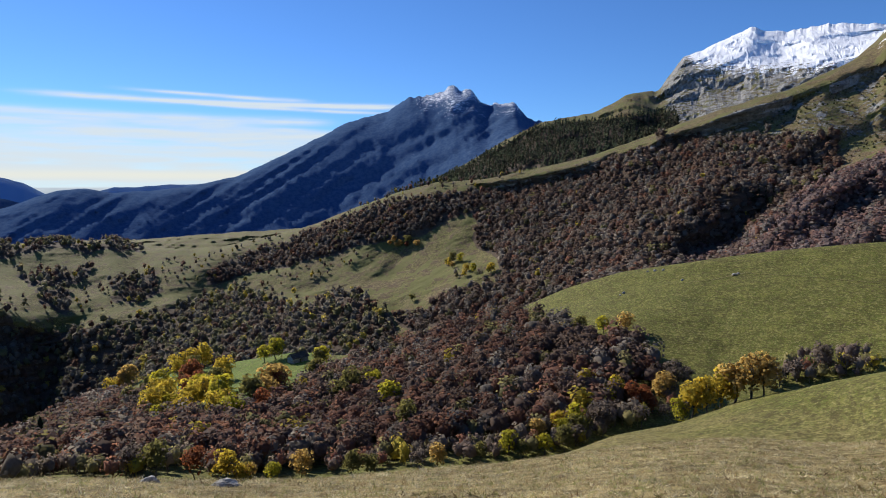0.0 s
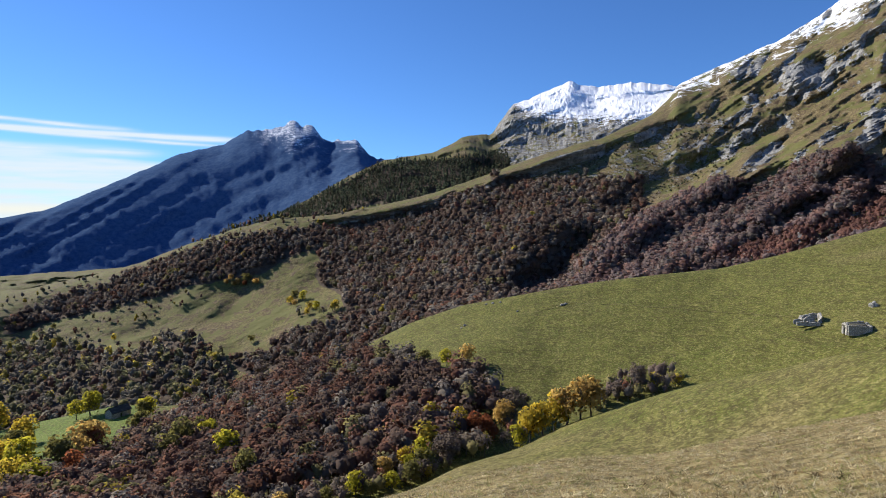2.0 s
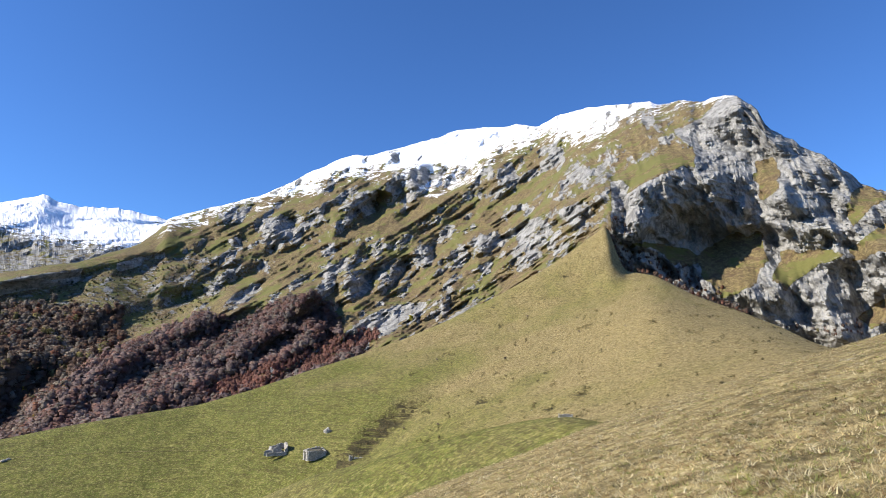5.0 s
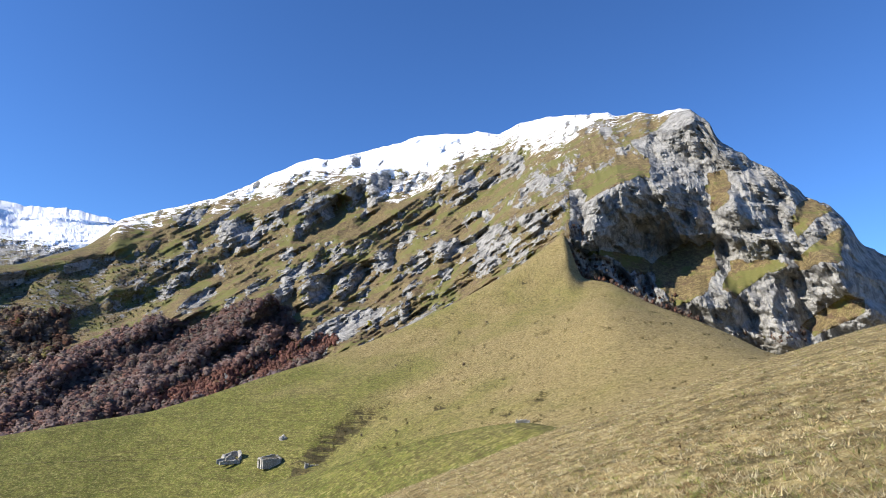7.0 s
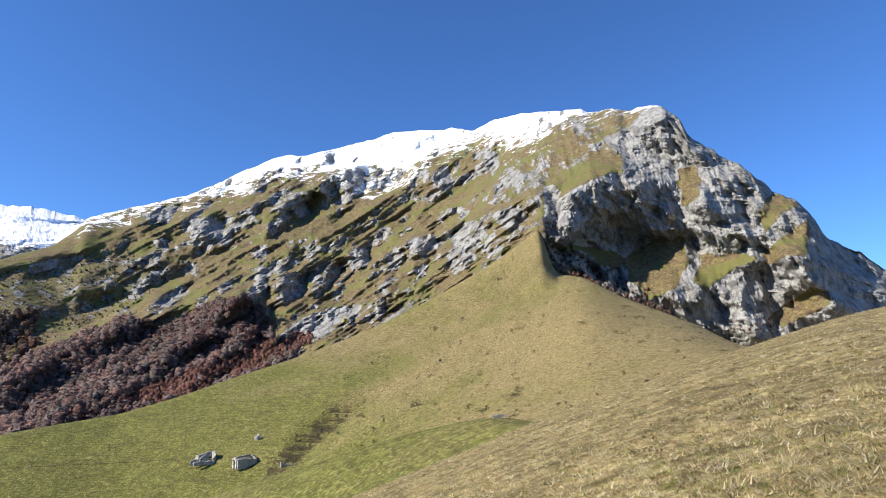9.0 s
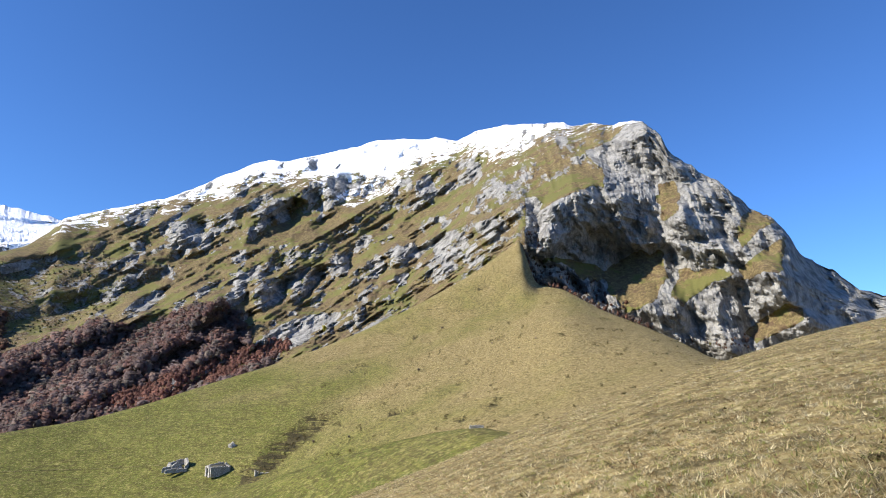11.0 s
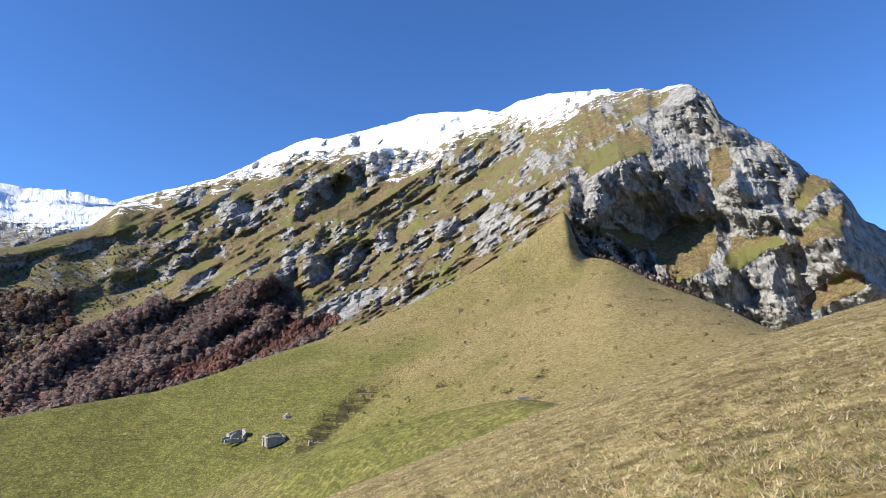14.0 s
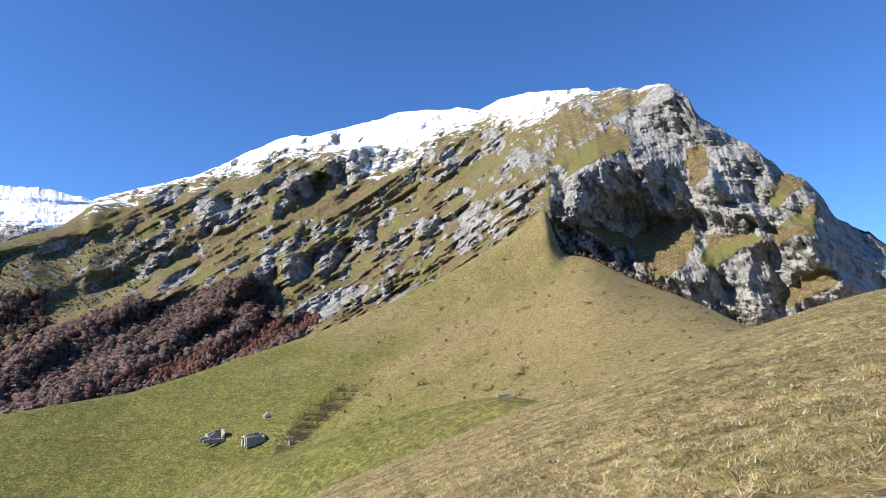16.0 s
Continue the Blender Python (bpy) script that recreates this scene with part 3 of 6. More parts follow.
LEDGE_ROCK = [(2.9, 0.2), (9.1, 1.2), (13.1, 2.2), (18.4, 3.8), (22.4, 5.3), (25.0, 6.4), (28.6, 7.3), (32.0, 8.2), (35.1, 9.4), (35.1, 8.7), (32.1, 7.4), (28.7, 6.2), (25.0, 5.2), (22.9, 4.5), (18.9, 2.9), (14.1, 1.2), (9.1, 0.2), (3.5, -0.5)]
HOLLOW = [(51.8, -9.2), (54.6, -6.9), (57.0, -5.0), (60.5, -2.6), (64.0, -0.0)]
HILL_RIB = [(56.6, -7.4), (62.5, -4.0), (67.6, -1.0), (73.8, 1.1)]
HILL_DIP = [(71.2, -5.4), (76.7, -1.8), (80.6, 0.7), (84.5, 2.6)]
HILL_FOLDS = [(HOLLOW, -6.5, 2.6, 1.7), (HILL_RIB, 3, 1.8, 4.0), (HILL_DIP, -4, 3.0, 3.0)]
HS, GS, DS, CS = 8, 10, 12, 14  # knots: foot of the mountainside, its crest, back ridge, far crest
far = smooth(RR, 380, 460) * (KK >= HS)
face = (KK >= HS) & (KK < GS)
on_hill = (KK >= 5) & (KK < 8)
push = np.zeros_like(X)
wob = 0.5 * fbm(AA / 2.2, EL / 2.2, 0 * AA, 3, 0.5, 77)
for pts, amp, before, after in FOLDS:
    d, run = along(pts, AA + wob, EL + 0.6 * wob)
    shape = np.where(d < 0, 1 + d / before, 1 - d / after)
    shape = np.clip(shape, 0, 1)
    push = push + np.where(face, amp * shape * smooth(shape, 0, 0.5), 0)
SNOW_FOOT = [(35.2, 10.9), (37.4, 11.8), (41.6, 13.2), (47.1, 15.3), (51.0, 16.7), (54.1, 17.1), (56.3, 16.9), (58.4, 16.8), (61.6, 17.4), (64.9, 18.6), (67.1, 19.3), (69.8, 20.4), (72.6, 19.9), (75.8, 20.7), (78.0, 21.7), (80.1, 22.1), (82.7, 22.1), (84.5, 22.2)]
snow_line = np.interp(AZ, *zip(*(SNOW_FOOT + [(86.5, 22.6), (88, 30), (115, 30)])))
for pts, amp, before, after in HILL_FOLDS:
    d, run = along(pts, AA + 1.0 * wob, EL + 0.7 * wob)
    shape = np.clip(np.where(d < 0, 1 + d / before, 1 - d / after), 0, 1)
    push = push + np.where(on_hill, amp * shape * smooth(shape, 0, 0.6) * smooth(run, 0, 0.2) * (1 - smooth(run, 0.6, 1.0)), 0)
snowy = smooth(AA, 33, 40)
rag = 0.30 * fbm(AA / 0.7, EL / 0.9, 0 * AA, 4, 0.6, 79) + 0.25 * fbm(AA / 2.2, EL / 2.2, 0 * AA, 2, 0.5, 78)
under_snow = 1 - smooth(EL, snow_line - 0.5, snow_line + 0.9)
slant = (0.8 * AA - EL) / 1.28
band = smooth(fbm((AA + 0.6 * EL) / 2.4, slant / 0.95, 0 * AA, 5, 0.65, 103), 0.05, 0.25)
outcrops = np.maximum.reduce([inside(q, AA + 2 * rag, EL + rag, 0.35) for q in (ROCK_WHITE, ROCK_MID, ROCK_SCREE, ROCK_HIGH, ROCK_TOP, ROCK_LEFT, ROCK_NECK)])
named = np.maximum.reduce([inside(q, AA + 0.9 * rag, EL + 0.7 * rag, 0.07) for q in SHADE_CRAGS])
ringed = np.maximum.reduce([inside(q, AA + 1.5 * rag + 0.35, EL + rag, 0.6) for q in SHADE_CRAGS])
ledges = np.where(face, np.maximum.reduce([inside(q, AA + 1.8 * rag, EL + 1.2 * rag, 0.3) for q in LEDGES]), 0)
wall = np.where(face, inside(CLIFF_ROCK, AA + 0.8 * rag, EL + 0.8 * rag, 0.15), 0)
bare = wall * (1 - ledges)
crags = np.where(face, far * snowy * (1 - wall) * np.clip(np.maximum(np.maximum(0.85 * band, 0.8 * outcrops * smooth(fbm(AA / 1.2, EL / 1.0, 0 * AA, 4, 0.6, 111), -0.2, 0.2)), 1.6 * ringed), 0, 1), 0)
crags *= 1 - ledges
bits = fbm((AA - 0.25 * EL) / 0.5, EL / 0.75, 0 * AA, 4, 0.6, 121)
flank_shade = np.where(face, np.maximum(smooth(bits, 0.04, 0.14) * smooth(crags, 0.3, 0.6), named) * (1 - wall) * snowy, 0)
cracks = smooth(fbm((AA + 0.30 * EL) / 0.8, EL / 2.2, 0 * AA, 4, 0.6, 123), 0.10, 0.20)
cliff_shade = np.where(face, np.maximum.reduce([inside(q, AA + 0.8 * rag, EL + 0.8 * rag, 0.07) for q in SHADE_CLIFF]), 0)
cliff_shade = np.maximum(cliff_shade, 0.9 * cracks * bare * (1 - cliff_shade))
shade, stone = np.maximum(cliff_shade, flank_shade), np.maximum(bare, crags)
lit = stone * (1 - shade)
one = np.radians(np.minimum(RR, 760))  # metres across a degree
r0, r1, c0, c1 = START[HS], START[GS] + 1, int(np.searchsorted(AZ, 33)), int(np.searchsorted(AZ, 108))
cut = (slice(r0, r1), slice(c0, c1))
rough_x = fbm((AA + 0.25 * EL)[cut] / 0.55, EL[cut] / 1.0, 0 * AA[cut], 4, 0.75, 131)
carved = carve((one * (-np.interp(AA, [60, 76, 80, 90, 100], [2.4, 2.0, 1.75, 1.8, 2.6]) * shade + lit * 1.2 + ledges * 1.0))[cut] + one[cut] * 4.6 * rough_x * stone[cut], (0.2 + 7.0 * shade + 1.6 * lit + 1.2 * ledges)[cut],
               (one * (-2.0 * ledges + 1.2 * crags + 0.25 * bare + 0.45 * cliff_shade))[cut], (0.06 + 1.5 * ledges + 0.35 * crags + 0.05 * bare + 0.3 * shade)[cut],
               (0.002 + 0.05 * (1 - np.maximum(wall, crags)))[cut], STEP, np.maximum(np.diff(EL[cut], axis=0), 0.02), 400)
push[cut] += carved
# steep banks and the rock ledge of the wooded side, which stand away from the sun
bank = np.where(face, np.maximum(inside(RAVINE_BANK, AA + rag, EL + rag, 0.4), inside(RAVINE_SHADE, AA + rag, EL + rag, 0.5)), 0)
strip = np.where(face, inside(LEDGE_ROCK, AA + 0.5 * rag, EL + 0.4 + 0.25 * rag, 0.1) * smooth(fbm(AA / 2.5, 0 * EL, 0 * AA, 3, 0.5, 141), -0.5, 0.0), 0)
cut = (slice(r0, r1), slice(int(np.searchsorted(AZ, -45)), int(np.searchsorted(AZ, 37))))
hold = 0.004 + 0.03 * smooth(AA[cut], 33, 36)
push[cut] += carve((-0.5 * one * bank * smooth(AA, 10, 20))[cut], (0.15 + 1.0 * bank)[cut], (one * (np.where(AA < 10, 3.4, 1.8) * bank + 2.6 * strip))[cut], (0.15 + 2.0 * bank + 2.5 * strip)[cut], hold + 0.03 * (1 - bank)[cut] * smooth(AA[cut], 0, 6), STEP, np.maximum(np.diff(EL[cut], axis=0), 0.02), 300)
ribs = fbm((AA - 1.5 * EL) / 2.6, (AA + EL) / 9.0, 0 * AA, 5, 0.55, 5, True)
push += np.where(face, far * snowy * (1 - cliff) * 24.0 * ribs * (1 - 0.75 * smooth(EL, snow_line - 0.8, snow_line + 1.0)), 0)
pillars = fbm((AA + 0.30 * EL) / 1.5, EL / 3.5, 0 * AA, 5, 0.58, 9, True)
push += np.where(face, far * cliff * 7.0 * pillars * (1 - 0.8 * ledges), 0)
waves = fbm(X / 130, Y / 130, Z / 130, 3, 0.5, 61)
push += np.where(face, far * (1 - snowy) * 30.0 * waves, 0)
crag_field = fbm(X / 46, Y / 46, Z / 46, 6, 0.6, 3, True)
push += np.where(face, far * (6.0 + 3.0 * snowy * under_snow) * crag_field * (1 - 0.5 * cliff), 0)
chips = fbm(X / 13, Y / 13, Z / 13, 4, 0.72, 31, True)
push += np.where(face, far * (1.0 + (1.5 + 3.0 * crags + 4.0 * bare * (1 - 0.4 * shade)) * snowy) * (0.1 + 0.9 * under_snow) * chips, 0)
back = fbm(X / 230, Y / 230, Z / 230, 7, 0.58, 13, True)
gullies = fbm((AA - 1.6 * EL) / 1.5, EL / 5.0, 0 * AA, 5, 0.6, 15, True)
push += np.where(KK >= GS, np.where(KK < DS, 90.0 * back, 26.0 * back + 40.0 * gullies), 0) * far
near_amp = smooth(RR, 5, 30) * (1 - far) * np.clip(RR / 120, 0.2, 1.6)
push = push + near_amp * fbm(X / 14, Y / 14, Z / 14, 4, 0.5, 21) * 0.9
push = push + on_hill * smooth(AA, 42, 58) * 1.1 * fbm(X / 11, Y / 11, Z / 6, 4, 0.65, 27)
push = push + on_hill * (3.0 + 2.0 * smooth(AA, 58, 70)) * fbm(X / 38, Y / 38, Z / 38, 4, 0.52, 23)
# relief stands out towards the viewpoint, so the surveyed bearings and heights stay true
calm = np.ones((len(RR), 1))  # no relief on the crests themselves
for k in (GS, DS, CS):
    for i in range(-8, 4):
        calm[START[k] + i, 0] *= min(1.0, abs(i) / (8.0 if i < 0 else 3.0))
push *= calm
jags = ((HS, GS, eG, 0.35 * fbm(AZ / 1.1, 0 * AZ, 0 * AZ, 5, 0.6, 91) * np.interp(AZ, [34, 38, 70, 84, 92], [0.2, 0.4, 0.4, 0.8, 1.3])),
        (GS, DS, eD, 0.28 * fbm(AZ / 0.9, 0 * AZ, 0 * AZ, 5, 0.6, 92) * np.interp(AZ, [10, 20], [0.3, 0.8])),
        (DS, CS, eC, 0.42 * fbm(AZ / 0.8, 0 * AZ, 0 * AZ, 6, 0.68, 93) * np.interp(AZ, [-22, -8, -2], [0.15, 0.4, 1.0])))
for k0, k1, e, jag in jags:
    band = (KK > k0 - (k0 == HS)) & (KK <= k1)
    Z += np.where(band, RR * np.radians(jag) * smooth(EL, e - 0.8, e), 0)
share = 1 - push / np.sqrt(RR**2 + (Z - EYE) ** 2)
X, Y, Z = X * share, Y * share, EYE + (Z - EYE) * share
for k in (4, 7, GS, DS, CS):  # the land falls away behind each crest
    n = START[k + 1] - START[k]
    Z[START[k] + 1:START[k + 1]] -= RR[START[k] + 1:START[k + 1]] * np.radians(0.3) * np.sin(np.linspace(0, math.pi, n + 1)[1:-1])[:, None] ** 0.5
NRM = normals(X, Y, Z)
EL = np.degrees(np.arctan2(Z - EYE, np.hypot(X, Y)))
STEEP = 1 - NRM[..., 2]
LUMP = fbm(X / 60, Y / 60, Z / 60, 4, 0.55, 40)

# Outlines of woods, bare rock and lawns on the slopes
WOOD_HILL = [(-39.8, -21.1), (-39.0, -19.3), (-36.9, -19.4), (-33.5, -18.6), (-29.9, -17.5), (-26.9, -18.4), (-23.4, -20.5), (-18.1, -20.2), (-15.1, -19.2), (-13.0, -17.7), (-9.9, -16.9), (-4.5, -15.6), (0.9, -13.5), (6.2, -12.3), (10.1, -12.2), (12.0, -13.5), (16.6, -14.5), (21.5, -16.0), (21.5, -17.2), (18.2, -19.2), (13.7, -21.1), (6.3, -23.4), (-4.6, -25.1), (-20.3, -24.7), (-37.0, -21.5)]
WOOD_RIDGE = [(-11.7, -4.0), (-4.4, -1.4), (4.0, -0.5), (11.2, 1.1), (17.5, 2.7), (22.9, 3.8), (27.2, 3.9), (30.1, 2.1), (32.4, 1.3), (31.0, -0.4), (29.2, -2.9), (27.6, -4.8), (27.3, -6.7), (21.1, -8.0), (11.4, -10.5), (4.1, -12.2), (-3.4, -13.8), (-4.5, -12.3), (-1.3, -10.8), (5.1, -9.1), (5.1, -7.6), (1.5, -6.8), (2.0, -3.9), (-4.4, -5.1), (-11.7, -6.8), (-16.8, -7.9), (-20.6, -8.7), (-21.0, -7.7), (-17.2, -6.0), (-13.7, -4.9)]
WOOD_SPUR = [(20.1, -8.0), (21.9, -6.3), (23.9, -5.1), (27.1, -3.9), (29.0, -2.5), (31.3, -0.3), (34.2, 1.2), (37.3, 2.9), (38.7, 3.7), (42.1, 3.1), (45.0, 4.8), (47.5, 5.3), (49.7, 4.0), (50.5, 1.4), (53.4, 1.1), (52.4, -0.1), (47.3, -2.2), (41.5, -4.0), (33.4, -5.7), (27.4, -6.8)]
WOOD_DARK = [(18.7, 4.1), (24.5, 3.7), (32.3, 3.6), (32.0, 1.7), (28.9, -2.0), (25.3, -4.7), (21.9, -6.9), (20.0, -7.6)]
WOOD_VALLEY = [(-38.3, -9.7), (-36.3, -10.0), (-32.7, -11.8), (-27.0, -11.0), (-18.7, -9.2), (-13.4, -11.5), (-9.7, -9.6), (-5.0, -12.0), (-4.5, -15.3), (-12.0, -17.5), (-24.7, -17.8), (-37.0, -20.6), (-39.1, -20.5)]
CLUMP_A = [(-28.5, -7.6), (-25.5, -7.4), (-24.6, -8.9), (-26.9, -10.1), (-28.6, -9.5)]
CLUMP_B = [(-34.0, -8.1), (-31.3, -8.1), (-31.5, -10.1), (-33.3, -9.5)]
CLUMP_C = [(-37.3, -4.4), (-26.7, -4.8), (-26.1, -5.7), (-29.2, -5.3), (-37.4, -5.4)]
CLUMP_D = [(-35.0, -6.7), (-30.1, -6.8), (-30.5, -7.7), (-34.0, -7.7)]
WOOD_CONIFER = [(-4.9, -0.9), (2.4, 1.8), (6.0, 3.8), (9.1, 5.3), (14.0, 5.9), (16.0, 5.7), (19.9, 5.9), (20.7, 4.9), (16.0, 3.1), (6.1, 0.9), (-1.3, -1.0)]
SNOW_DUST = [(56.3, 15.7), (60.0, 17.4), (63.8, 18.3), (63.3, 16.7), (59.0, 15.0)]
WOOD_GULLY = [(75.2, 12.4), (76.0, 13.0), (76.8, 12.2), (78.1, 10.2), (81.4, 7.8), (84.6, 5.5), (86.3, 3.8), (83.6, 3.8), (79.9, 5.6), (76.0, 7.7)]
WOOD_FOOT = [(85.9, 3.3), (88.5, 3.0), (91.0, 2.5), (93.9, 3.2), (94.4, 0.7), (90.4, 0.7), (87.5, 1.4)]
WOOD_EDGE = [(-39.7, -20.7), (-37.0, -21.2), (-20.3, -24.3), (-4.6, -24.6), (6.3, -23.2), (13.7, -20.8), (18.2, -19.1), (21.5, -17.2), (22.7, -17.5), (22.3, -18.8), (18.3, -21.3), (13.3, -23.5), (6.4, -24.9), (-4.6, -25.8), (-20.3, -25.2), (-37.1, -21.8), (-39.8, -21.1)]
RUST_FRINGE = [(39.1, -3.7), (45.3, -1.2), (49.8, 0.9), (53.6, 2.2), (54.3, 1.2), (49.3, -1.7), (43.4, -4.0), (39.2, -4.7)]
WOOD_COPSE = [(27.8, -16.9), (28.9, -15.2), (30.9, -14.0), (34.0, -13.4), (37.0, -13.8), (36.5, -14.5), (32.0, -16.0)]
SCRUB_SLOPE = [(22.8, 4.9), (28.6, 7.0), (33.7, 8.4), (38.6, 9.4), (41.1, 6.4), (38.2, 4.2), (33.8, 2.1), (31.8, 0.7), (28.6, 2.8), (24.4, 3.9)]
on_back = (KK >= GS) & (KK < DS)
wob = 1.3 * fbm(AA / 2.0, EL / 1.4, 0 * AA, 5, 0.6, 55)


HUT_GREEN = [(33.0, -11.5), (38.0, -10.0), (44.0, -8.8), (48.0, -8.7), (50.5, -9.0), (48.0, -10.5), (42.0, -12.5), (36.0, -13.5)]
LAWN_BARN = [(-27.1, -15.8), (-22.9, -15.2), (-17.9, -15.0), (-14.6, -14.5), (-12.0, -14.2), (-10.8, -15.5), (-14.4, -17.8), (-16.6, -18.4), (-18.8, -18.8), (-23.3, -17.6), (-26.4, -17.3)]
MEADOW = [(-8.6, -9.5), (-5.0, -5.6), (-2.0, -4.9), (0.6, -3.2), (2.7, -2.7), (3.3, -3.9), (2.7, -4.9), (3.2, -6.0), (5.1, -6.8), (5.7, -8.4), (4.3, -9.3), (0.1, -10.2), (-2.0, -12.1), (-4.3, -12.0)]


def patch(points, where, soft=0.3):
    return np.where(where, inside(points, AA + wob, EL + 0.6 * wob, soft), 0)


lawn_barn = np.where(on_hill, inside(LAWN_BARN, AA + 0.3 * wob, EL + 0.2 * wob, 0.3), 0)
open_meadow = np.where(face, inside(MEADOW, AA + 0.4 * wob, EL + 0.3 * wob, 0.3), 0)
wood_hill = patch(WOOD_HILL, on_hill) * (1 - lawn_barn)
wood_ridge = np.maximum(patch(WOOD_RIDGE, face), patch(WOOD_DARK, face)) * (1 - open_meadow)
fringe = np.where(face, inside(RUST_FRINGE, AA + 0.5 * wob, EL - 0.75 + 0.3 * wob, 0.3), 0)
wood_spur = patch(WOOD_SPUR, face) * (1 - fringe)
wood_valley = np.maximum.reduce([patch(q, face) for q in (WOOD_VALLEY, CLUMP_A, CLUMP_B, CLUMP_C, CLUMP_D)]) * (1 - open_meadow)
wood_gully = np.maximum(patch(WOOD_GULLY, face | (KK == 7)), patch(WOOD_FOOT, face))
wood_edge = np.maximum(patch(WOOD_EDGE, on_hill), patch(WOOD_COPSE, on_hill))
wood_conifer = patch(WOOD_CONIFER, on_back)
# strip along the hollow with browner ground and scrub
hollow_strip, run = along(HOLLOW, AA + 0.6 * wob, EL + 0.4 * wob)
hollow_strip = np.where(on_hill, 0.6 * (1 - smooth(np.abs(hollow_strip + 0.7), 0.4, 1.5)) * (1 - smooth(run, 0.45, 0.8)), 0)
scrub_hill = np.where(on_hill, np.maximum(1.8 * hollow_strip * smooth(fbm(X / 14, Y / 14, Z / 0.9, 3, 0.5, 45), -0.3, -0.05), smooth(fbm(X / 8, Y / 8, Z / 1.3, 4, 0.6, 49), 0.33, 0.48) * smooth(AA, 50, 60)), 0)
wood = np.maximum.reduce([0.62 * scrub_hill, wood_hill, wood_ridge, wood_spur, wood_valley, wood_conifer, 0.3 * wood_edge])
snow = np.zeros_like(X)
snow = np.where(face | (KK == GS), np.clip(0.5 + (EL - snow_line) / 4.2 - 0.25 * crag_field * (EL < snow_line + 2.0) - 0.5 * flank_shade, 0, 1) * smooth(AA, 32, 36), snow)
snow = np.maximum(snow, 0.45 * patch(SNOW_DUST, face))
snow = np.where(on_back, np.clip(0.5 + (EL - np.interp(AA, [18, 22, 26, 34], [12, 10.0, 9.2, 8.8])) / 3, 0, 1) * smooth(AA, 18, 22), snow)
snow = np.where(KK >= DS, np.clip(0.28 + (EL - 7.4) / 4.0 + 0.45 * back, 0, 0.47) * smooth(AA, -4, -1) * (KK <= CS), snow)
rock = np.clip(0.10 + 0.25 * chips + (STEEP - 0.50) * 0.8 + 0.25 * LUMP, 0, 0.45) * far * np.where(KK < GS, snowy, 1.0)
rock = np.where(on_back, np.clip(rock + np.interp(AA, [13, 18, 20], [-0.25, 0.1, 0.55]), 0, 1), rock)
rock = np.where(face, np.clip(rock + 0.62 * crags + 0.3 * flank_shade + 0.5 * patch(ROCK_WHITE, face), 0, 1), rock)
rock = np.clip(rock + 0.55 * np.maximum.reduce([np.where(face, inside(q, AA + 0.2 * wob, EL + 0.1 * wob, 0.2), 0) for q in (SCREE_A, SCREE_B, SCREE_C)]), 0, 1)
rock = np.maximum(rock, 0.85 * strip)
rock = np.where(face, np.maximum(rock * (1 - wall), 0.95 * bare) - 0.6 * ledges, rock)
rock = np.clip(rock, 0, 1)
green = np.clip(np.interp(AA, [-40, 40, 55, 70, 110], [0.75, 0.80, 0.56, 0.34, 0.22]), 0, 1) * np.maximum(np.interp(RR, [43, 58], [0.1, 0.95]), 0.5 * (1 - smooth(AA, 25, 55)))
rock = np.maximum(rock, 0.42 * patch(SCRUB_SLOPE, face, 0.6))
rock = np.maximum(rock, np.where(on_hill, smooth(AA, 62, 74) * smooth(EL, 4.5, 11.0) * (0.25 + 0.3 * fbm(X / 12, Y / 12, Z / 12, 4, 0.55, 47)), 0))
green = np.where((KK >= 3) & (KK < 5), 0.85 * green + 0.38 * smooth(AA, 42, 55) * (1 - smooth(AA, 74, 84)), green)
green = green + np.where(on_hill, 0.5 * smooth(-AA, -5, 5) + 0.45 * inside(HUT_GREEN, AA + wob, EL + 0.5 * wob, 0.8) + 0.2 * smooth(AA, 0, 10) * (1 - smooth(AA, 35, 50)), 0) + 0.6 * lawn_barn
green = np.where(KK >= HS, np.interp(AA, [-40, 30, 45, 75, 115], [0.62, 0.45, 0.2, -0.2, -0.6]), green)


def land(name, label, rows, cols, material, every=1):
    r0, r1 = rows
    c0, c1 = cols
    take = np.unique(np.append(np.arange(c0, c1, every), c1 - 1))
    idx = np.arange((r1 - r0) * len(take)).reshape(r1 - r0, len(take))
    co = np.stack([g[r0:r1, take] for g in (X, Y, Z)], -1).reshape(-1, 3)
    quads = np.stack([idx[:-1, :-1], idx[:-1, 1:], idx[1:, 1:], idx[1:, :-1]], -1).reshape(-1, 4)
    me = bpy.data.meshes.new(name)
    me.vertices.add(len(co))
    me.vertices.foreach_set("co", co.ravel())
    me.loops.add(quads.size)
    me.loops.foreach_set("vertex_index", quads[:, ::-1].ravel().astype(np.int32))
    me.polygons.add(len(quads))
    me.polygons.foreach_set("loop_start", np.arange(0, quads.size, 4, dtype=np.int32))
    me.polygons.foreach_set("use_smooth", (rock[r0:r1, take][:-1, :-1] < 0.45).ravel())
    for key, grid in (("snow", snow), ("rock", rock), ("wood", wood), ("green", green)):
        at = me.attributes.new(key, "FLOAT", "POINT")
        at.data.foreach_set("value", np.ascontiguousarray(grid[r0:r1, take], dtype=np.float32).ravel())
    me.update()
    me.validate()
    me.materials.append(material)
    return tagged(new(name, me), label, "terrain", kind="structure")


def col(b):
    return int(np.searchsorted(AZ, b))


